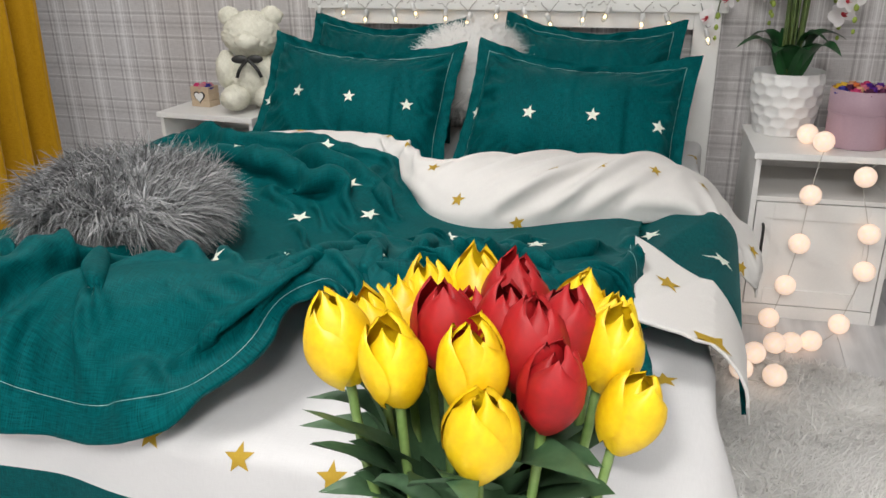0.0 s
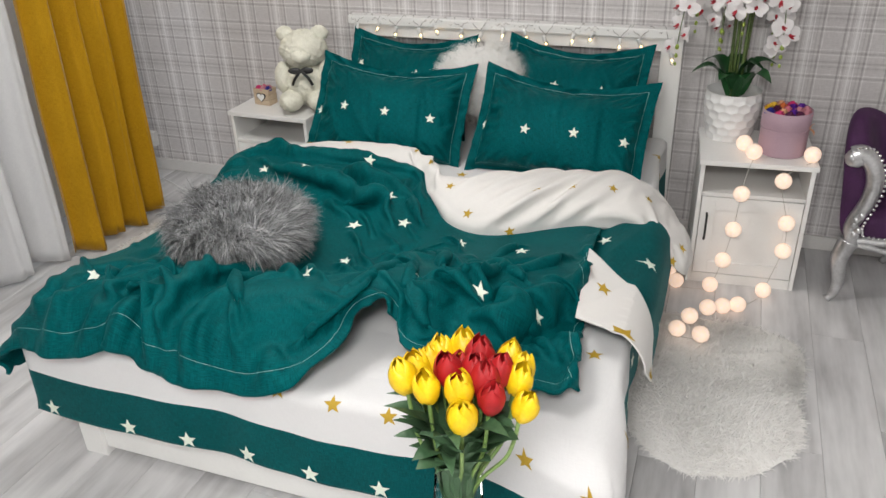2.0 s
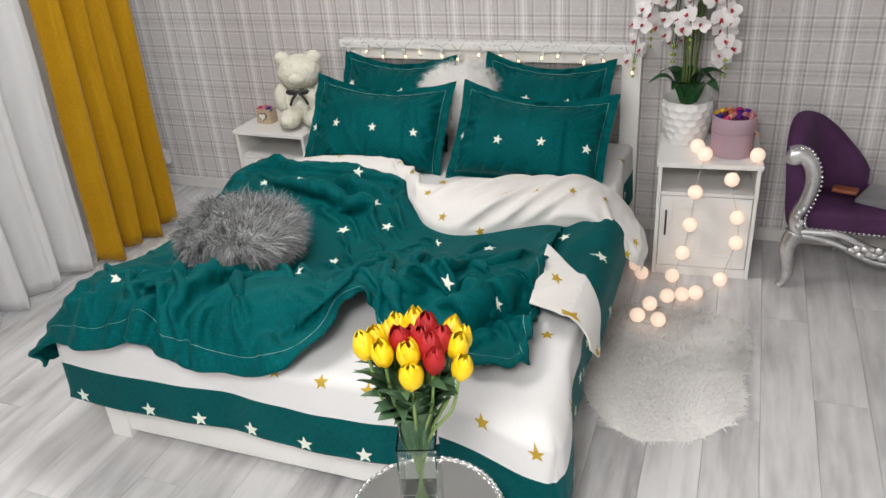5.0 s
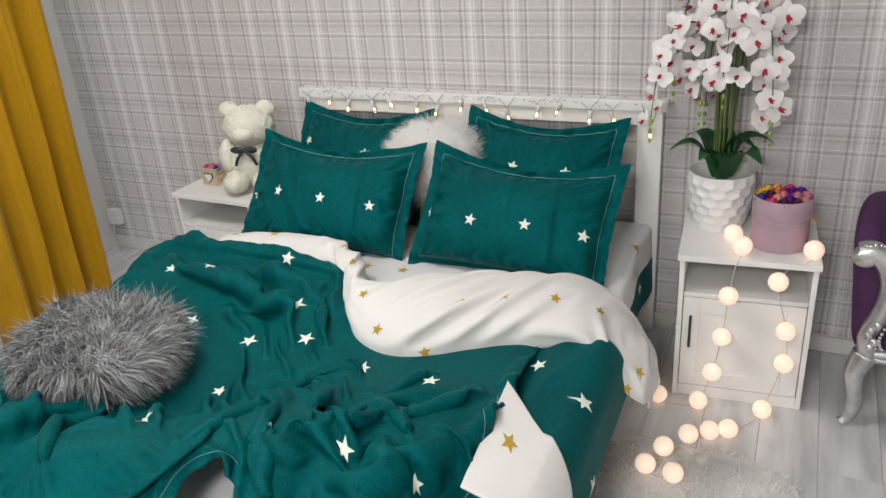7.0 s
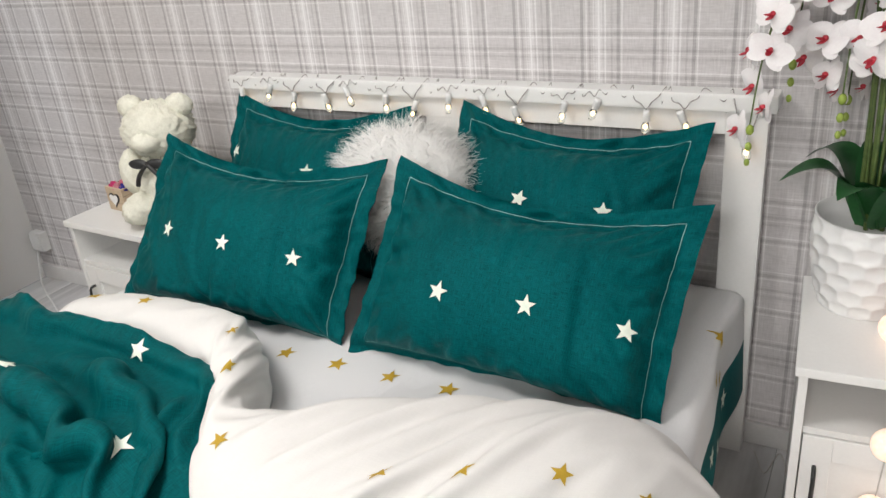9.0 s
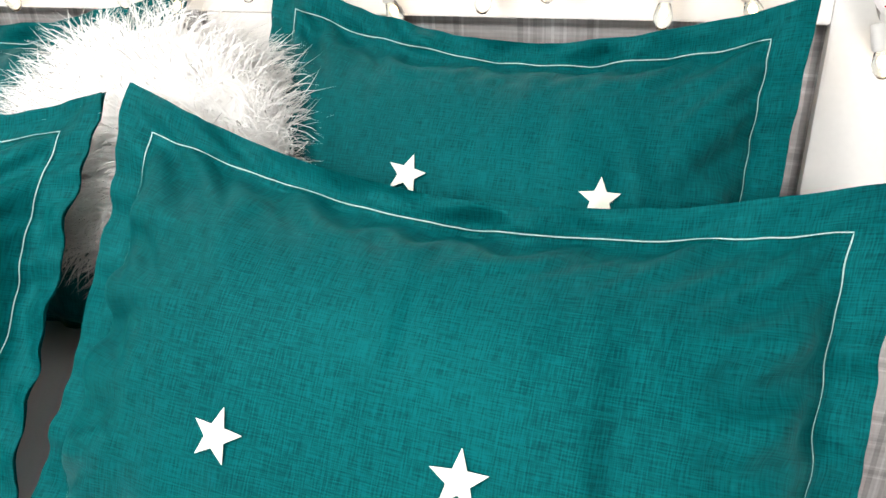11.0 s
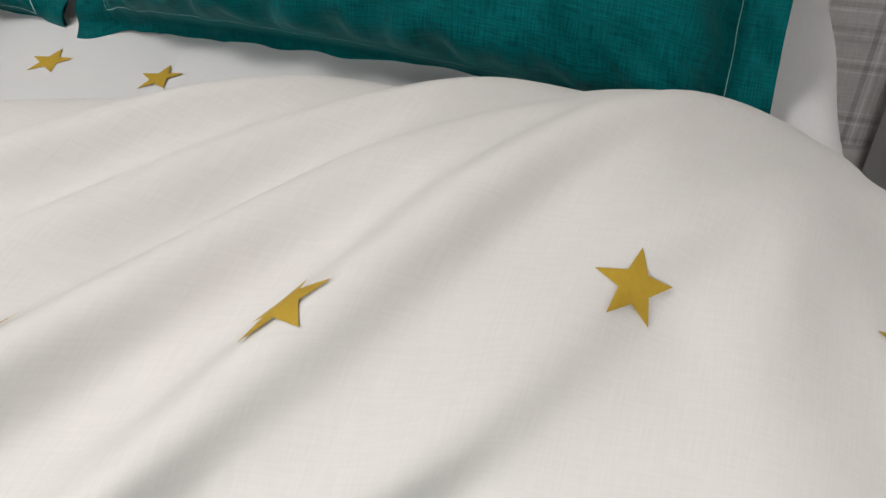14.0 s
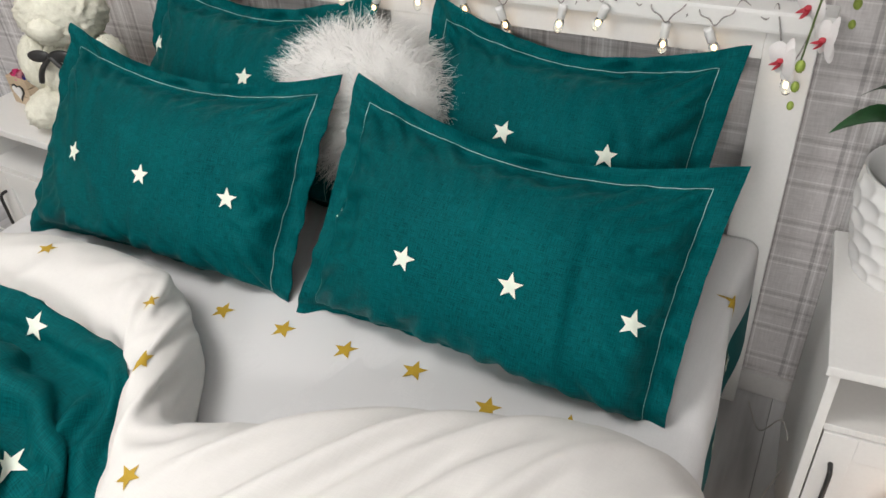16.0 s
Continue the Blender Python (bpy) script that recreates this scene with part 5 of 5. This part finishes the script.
_, fw = curtain("sheer_curtain", -1.10, -3.7, -1.98, -2.14, 13.0, 0.055, SHEER, 5.0, "long white sheer curtain over the window")
rail = thing("curtain_rail", pose(0, 0, 0), "white ceiling curtain rail", "curtain rail")
part("rail", box(-2.08, -1.86, -3.8, -0.38, 2.582, TOP - 0.001, 0.003), WHITEP, rail, "", False)

# ---- sheepskin rugs ----


PELT_A = (0, 22, 45, 64, 90, 118, 138, 170, 198, 222, 250, 276, 300, 322, 345, 360)
PELT_R = (0.28, 0.33, 0.45, 0.49, 0.44, 0.53, 0.40, 0.33, 0.36, 0.39, 0.46, 0.47, 0.41, 0.37, 0.29, 0.28)


def rug(m, hx, hy, count, seed, label):
    ob = thing("fur_rug", m, label, "rug", "sheepskin rugs")
    r0 = random.Random(seed)

    def rim(a):
        """A pelt: a neck, four stubby legs and a rounded tail end."""
        g = math.degrees(a) % 360
        q = sum(float(np.interp((g + d) % 360, PELT_A, PELT_R)) for d in (-8, -4, 0, 4, 8)) / 5
        return q * (1 + 0.05 * noise.noise(Vector((4 * math.cos(a), 4 * math.sin(a), seed))))

    vs = [(0, 0, 0.020)]
    for j in range(1, 9):
        for k in range(64):
            a = 2 * math.pi * k / 64
            q = rim(a) * j / 8
            vs.append((hx * q * math.cos(a), hy * q * math.sin(a), 0.020 * (1 - (j / 8) ** 6) + 0.002))
    fs = [(0, 1 + k, 1 + (k + 1) % 64) for k in range(64)]
    fs += [(1 + j * 64 + k, 1 + (j + 1) * 64 + k, 1 + (j + 1) * 64 + (k + 1) % 64, 1 + j * 64 + (k + 1) % 64) for j in range(7) for k in range(64)]
    raw("hide", vs, fs, HIDE, ob)
    roots = []
    for _ in range(count):
        a, q = 2 * math.pi * r0.random(), math.sqrt(r0.random())
        w = rim(a) * q
        p = Vector((hx * w * math.cos(a), hy * w * math.sin(a), 0.018 * (1 - q ** 6) + 0.003))
        roots.append((p, (Vector((0, 0, 1)) + Vector((math.cos(a), math.sin(a), 0)) * q ** 5 * 1.4).normalized()))
    tagged(fur("fur", roots, WHITEFUR, ob, 0.036, 0.0016, (0.1, -0.2, 0), seed, 0.12, "", 0.15, 0.2, 0.6), kind="stuff")
    return ob


rug(pose(1.13, -1.22, 0.004), 1.0, 1.0, 30000, 21, "shaggy white sheepskin rug beside the bed")
rug(pose(-1.44, -0.80, 0.004, 0, 0, 4), 0.98, 0.98, 9000, 22, "shaggy white sheepskin rug on the window side")

# ---- mirror table and vase ----
TX, TY, TZ = 0.612, -2.565, 0.395
table = thing("round_side_table", pose(TX, TY, 0), "round mirror-topped side table with ornate silver rim", "table")
v, f = lathe([(0.001, TZ - 0.004), (0.199, TZ - 0.004), (0.199, TZ), (0.001, TZ)], 72, False)
raw("mirror_top", v, f, MIRROR, table, "round mirror glass top", False)
rimv, rimf = [], []
for k in range(240):
    a = 2 * math.pi * k / 240
    for j in range(8):
        b = 2 * math.pi * j / 8
        q = 0.0075 * (1 + 0.3 * math.sin(a * 60))
        rimv.append(((0.205 + q * math.cos(b)) * math.cos(a), (0.205 + q * math.cos(b)) * math.sin(a), TZ - 0.002 + q * math.sin(b)))
for k in range(240):
    for j in range(8):
        rimf.append((k * 8 + j, ((k + 1) % 240) * 8 + j, ((k + 1) % 240) * 8 + (j + 1) % 8, k * 8 + (j + 1) % 8))
raw("rim", rimv, rimf, CHROME, table, "ornate silver rim")
for k in range(3):
    a = 2 * math.pi * k / 3 + 0.5
    v, f = tube([(0.17 * math.cos(a), 0.17 * math.sin(a), TZ - 0.006), (0.09 * math.cos(a), 0.09 * math.sin(a), 0.22), (0.10 * math.cos(a), 0.10 * math.sin(a), 0.1), (0.18 * math.cos(a), 0.18 * math.sin(a), 0.008)], 0.008, 8, 20)
    raw("leg", v, f, CHROME, table)
VB = TZ + 0.001
W2, VH = 0.050, 0.285
vase = thing("glass_vase", pose(TX + 0.008, TY - 0.028, VB, 0, 0, 18), "tall square clear glass vase with water", "vase")
b = bmesh.new()
outer = [(-W2, -W2), (W2, -W2), (W2, W2), (-W2, W2)]
th = 0.005
rings = []
for (k, z) in ((1.0, 0.0), (1.0, VH), ((W2 - th) / W2, VH), ((W2 - th) / W2, 0.022)):
    rings.append([b.verts.new((x * k, y * k, z)) for x, y in outer])
for r1, r2 in zip(rings, rings[1:]):
    for k in range(4):
        b.faces.new((r1[k], r1[(k + 1) % 4], r2[(k + 1) % 4], r2[k]))
b.faces.new(tuple(reversed(rings[0])))
b.faces.new(tuple(rings[3]))
bmesh.ops.recalc_face_normals(b, faces=b.faces[:])
part("glass", b, GLASS, vase, "", False)
k = W2 - th - 0.0006
part("water", box(-k, k, -k, k, 0.0226, 0.105, 0), WATER, vase, "", False)

# ---- tulips ----
RX, RY, CX, CY = 0.953, 0.303, 0.303, -0.953
BASE = Vector((TX + 0.008, TY - 0.028, VB))


def petals(open_k, seed):
    """The six petals of a closed tulip, each a mesh: three outer, three inner."""
    r0 = random.Random(seed)
    made = []
    for layer in range(2):
        for k in range(3):
            a0 = 2 * math.pi * (k / 3 + layer / 6) + r0.uniform(-0.12, 0.12)
            size, tip, flick = (0.0275, 0.0245)[layer], r0.uniform(0.86, 1.02) + 0.03 * layer, r0.uniform(-0.1, 0.3) * open_k
            vs, fs = [], []
            for j in range(13):
                t = j / 12
                prof = size * math.sin(math.pi * (0.11 + ((0.79, 0.87)[layer] - 0.08 * open_k) * t)) ** 0.8 * (1 + flick * max(t - 0.7, 0))
                half = 1.34 * min(0.42 + 1.5 * t, 1) * (1 - max((t - 0.45) / 0.55, 0) ** 3.0)
                for i in range(9):
                    g = i / 8 * 2 - 1
                    a = a0 + g * half
                    q = prof * (1 - 0.07 * g * g) + 0.0016 * g - 0.0009 * math.exp(-(g / 0.16) ** 2) * smoothstep(0.1, 0.5, t)
                    q += 0.0012 * noise.noise(Vector((g * 2.2, t * 4, seed + 7 * k + 3 * layer)))
                    vs.append((q * math.cos(a), q * math.sin(a), 0.080 * tip * t * (1 - 0.05 * g * g) + 0.002 * layer))
            for j in range(12):
                for i in range(8):
                    fs.append((j * 9 + i, j * 9 + i + 1, (j + 1) * 9 + i + 1, (j + 1) * 9 + i))
            made.append((vs, fs))
    return made


BLOOMS = [(-0.088, 0.026, 0.988, 0), (-0.066, -0.017, 0.986, 0), (-0.047, 0.051, 0.978, 0), (-0.025, -0.051, 1.001, 0), (0.014, -0.06, 1.003, 0), (-0.044, -0.038, 0.997, 0), (-0.01, 0.017, 0.998, 1), (0.043, -0.026, 1.013, 1), (0.033, 0.017, 1.003, 1), (0.076, 0.009, 0.997, 1), (0.05, 0.03, 0.982, 1), (0.062, 0.06, 0.962, 1), (0.008, 0.051, 0.972, 0), (0.013, 0.081, 0.935, 0), (0.119, 0.051, 0.936, 0), (0.096, -0.047, 0.991, 0), (0.112, -0.026, 0.981, 0), (0.111, 0.017, 0.979, 0), (0.01, -0.017, 0.988, 1)]
for i, (a, d, z, red) in enumerate(BLOOMS):
    z -= 0.036 + 0.032 * smoothstep(0.05, -0.03, d)
    top = Vector((BASE.x + a * RX + d * CX, BASE.y + a * RY + d * CY, z))
    foot = BASE + Vector((-0.18 * (a * RX + d * CX), -0.18 * (a * RY + d * CY), 0.026 + 0.004 * (i % 4)))
    rim = BASE + Vector((0.26 * (a * RX + d * CX), 0.26 * (a * RY + d * CY), VH))
    tulip = thing("tulip", Matrix.Translation(foot), "red tulip in the glass vase" if red else "yellow tulip in the glass vase", "tulip", "tulips in the vase")
    mid = rim.lerp(top, 0.55) + Vector((0.2 * (top.x - rim.x), 0.2 * (top.y - rim.y), 0))
    v, f = tube([tuple(p - foot) for p in (foot, rim, mid, top + Vector((0, 0, 0.004)))], 0.0042, 7, 22)
    raw("stem", v, f, TSTEM, tulip)
    v, f = ball(0.0085, (0, 0, 0.004), (1, 1, 0.8), 0, 0, 6)
    ob = raw("bloom", v, f, TSTEM, tulip, "cupped red bloom" if red else "cupped yellow bloom")
    for v, f in petals(0.5 * ((i * 7) % 5) / 4, i):
        raw("petal", v, f, RED if red else YELLOW, ob)
    out = (top - rim).normalized()
    tilt = Vector((0, 0, 1)).rotation_difference((out + Vector((0, 0, 0.35))).normalized()).to_matrix().to_4x4()
    ob.matrix_basis = Matrix.Translation(top - foot) @ tilt @ pose(0, 0, 0, 0, 0, 47 * i) @ Matrix.Scale(1.02 + 0.08 * math.sin(i * 2.1), 4)
    for n_leaf in range(3):
        ang = 2.4 * i + 1.9 * n_leaf
        ln, wd = 0.215 + 0.10 * ((i * 3 + n_leaf) % 4) / 3, 0.056 + 0.018 * ((i + n_leaf) % 3)
        lv, lf = [], []
        for j in range(15):
            s = j / 14
            w = wd * math.sin(math.pi * (0.20 + 0.80 * s)) ** 0.7 if s < 1 else 0.0005
            wave = 0.012 * math.sin(s * 8 + i) * s
            x, zz = 0.026 + 0.030 * s + (0.030 + 0.028 * (i % 3)) * s ** 2.5, ln * (s - 0.20 * s ** 3 - 0.15 * (i % 2) * s ** 5)
            for q in (-1, -0.5, 0, 0.5, 1):
                lv.append((x - abs(q) ** 1.5 * w * 0.32 + wave * q * q, q * w / 2 + wave, zz))
        for j in range(14):
            for q in range(4):
                lf.append((j * 5 + q, (j + 1) * 5 + q, (j + 1) * 5 + q + 1, j * 5 + q + 1))
        leaf = raw("leaf", lv, lf, TLEAF, tulip)
        leaf.matrix_basis = Matrix.Translation(Vector((BASE.x, BASE.y, BASE.z + VH - 0.035 + 0.03 * (i % 3))) - foot) @ pose(0, 0, 0, 0, 0, math.degrees(ang))

# ---- small things by the wall ----
plug = thing("wall_socket", pose(-2.28, WALL_Y - 0.001, 0.20), "white surface-mounted wall socket", "socket")
part("housing", box(-0.04, 0.04, -0.04, 0, -0.04, 0.05, 0.006), WHITEP, plug, "", False)
part("face", box(-0.034, 0.034, -0.046, -0.0405, -0.034, 0.044, 0.004), WHITEP, plug, "", False)
lead = thing("floor_cable", pose(0, 0, 0), "thin white cable lying on the floor", "cable")
v, f = tube([(-2.28, -0.02, 0.16), (-2.26, -0.06, 0.02), (-2.05, -0.16, 0.005), (-1.85, -0.24, 0.005), (-1.62, -0.26, 0.005), (-1.42, -0.10, 0.005)], 0.004, 6, 40)
raw("cable", v, f, WHITEP, lead)
lead2 = thing("floor_cable", pose(0, 0, 0), "thin pale cable between cabinet and bed", "cable")
v, f = tube([(0.86, -0.02, 0.005), (0.90, -0.12, 0.02), (0.94, -0.20, 0.16), (0.965, -0.26, 0.10), (0.93, -0.33, 0.006), (0.90, -0.44, 0.006)], 0.0016, 6, 40)
raw("cable", v, f, CABLE, lead2)

# ---- floor ----
floor = part("floor", box(LEFT_X, RIGHT_X, BACK_Y, WALL_Y, -0.10, -0.0035, 0), GROUT, None, "pale grey wood-look laminate floor", False)
tagged(floor, kind="structure", category="floor")
PW, PL = 0.192, 1.28
lib = {}


def plank(x0, x1, y0, y1):
    size = (round(x1 - x0, 4), round(y1 - y0, 4))
    if size not in lib:
        w, ln, g = size[0] / 2 - 0.0006, size[1] / 2 - 0.0006, 0.0022
        vs = [(sx * (w - e), sy * (ln - e), z) for e, z in ((0, -0.0033), (0, -0.0012), (g, 0.0)) for sx, sy in ((-1, -1), (1, -1), (1, 1), (-1, 1))]
        fs = [(8, 9, 10, 11)] + [(r * 4 + k, r * 4 + (k + 1) % 4, r * 4 + 4 + (k + 1) % 4, r * 4 + 4 + k) for r in (0, 1) for k in range(4)]
        me = bpy.data.meshes.new("plank")
        me.from_pydata(vs, [], fs)
        me.materials.append(PLANK)
        lib[size] = me
    ob = new("plank", lib[size])
    ob.parent = floor
    ob.matrix_basis = pose((x0 + x1) / 2, (y0 + y1) / 2, 0)


x, col = LEFT_X, 0
while x < RIGHT_X - 0.01:
    x1 = min(x + PW, RIGHT_X)
    y = WALL_Y - (0.43 * col % 1.0) * PL
    edges = [WALL_Y]
    while y > BACK_Y + 0.05:
        if edges[-1] - y > 0.05:
            edges.append(y)
        y -= PL
    edges.append(BACK_Y)
    for a, c in zip(edges, edges[1:]):
        plank(x, x1, c, a)
    x, col = x1, col + 1
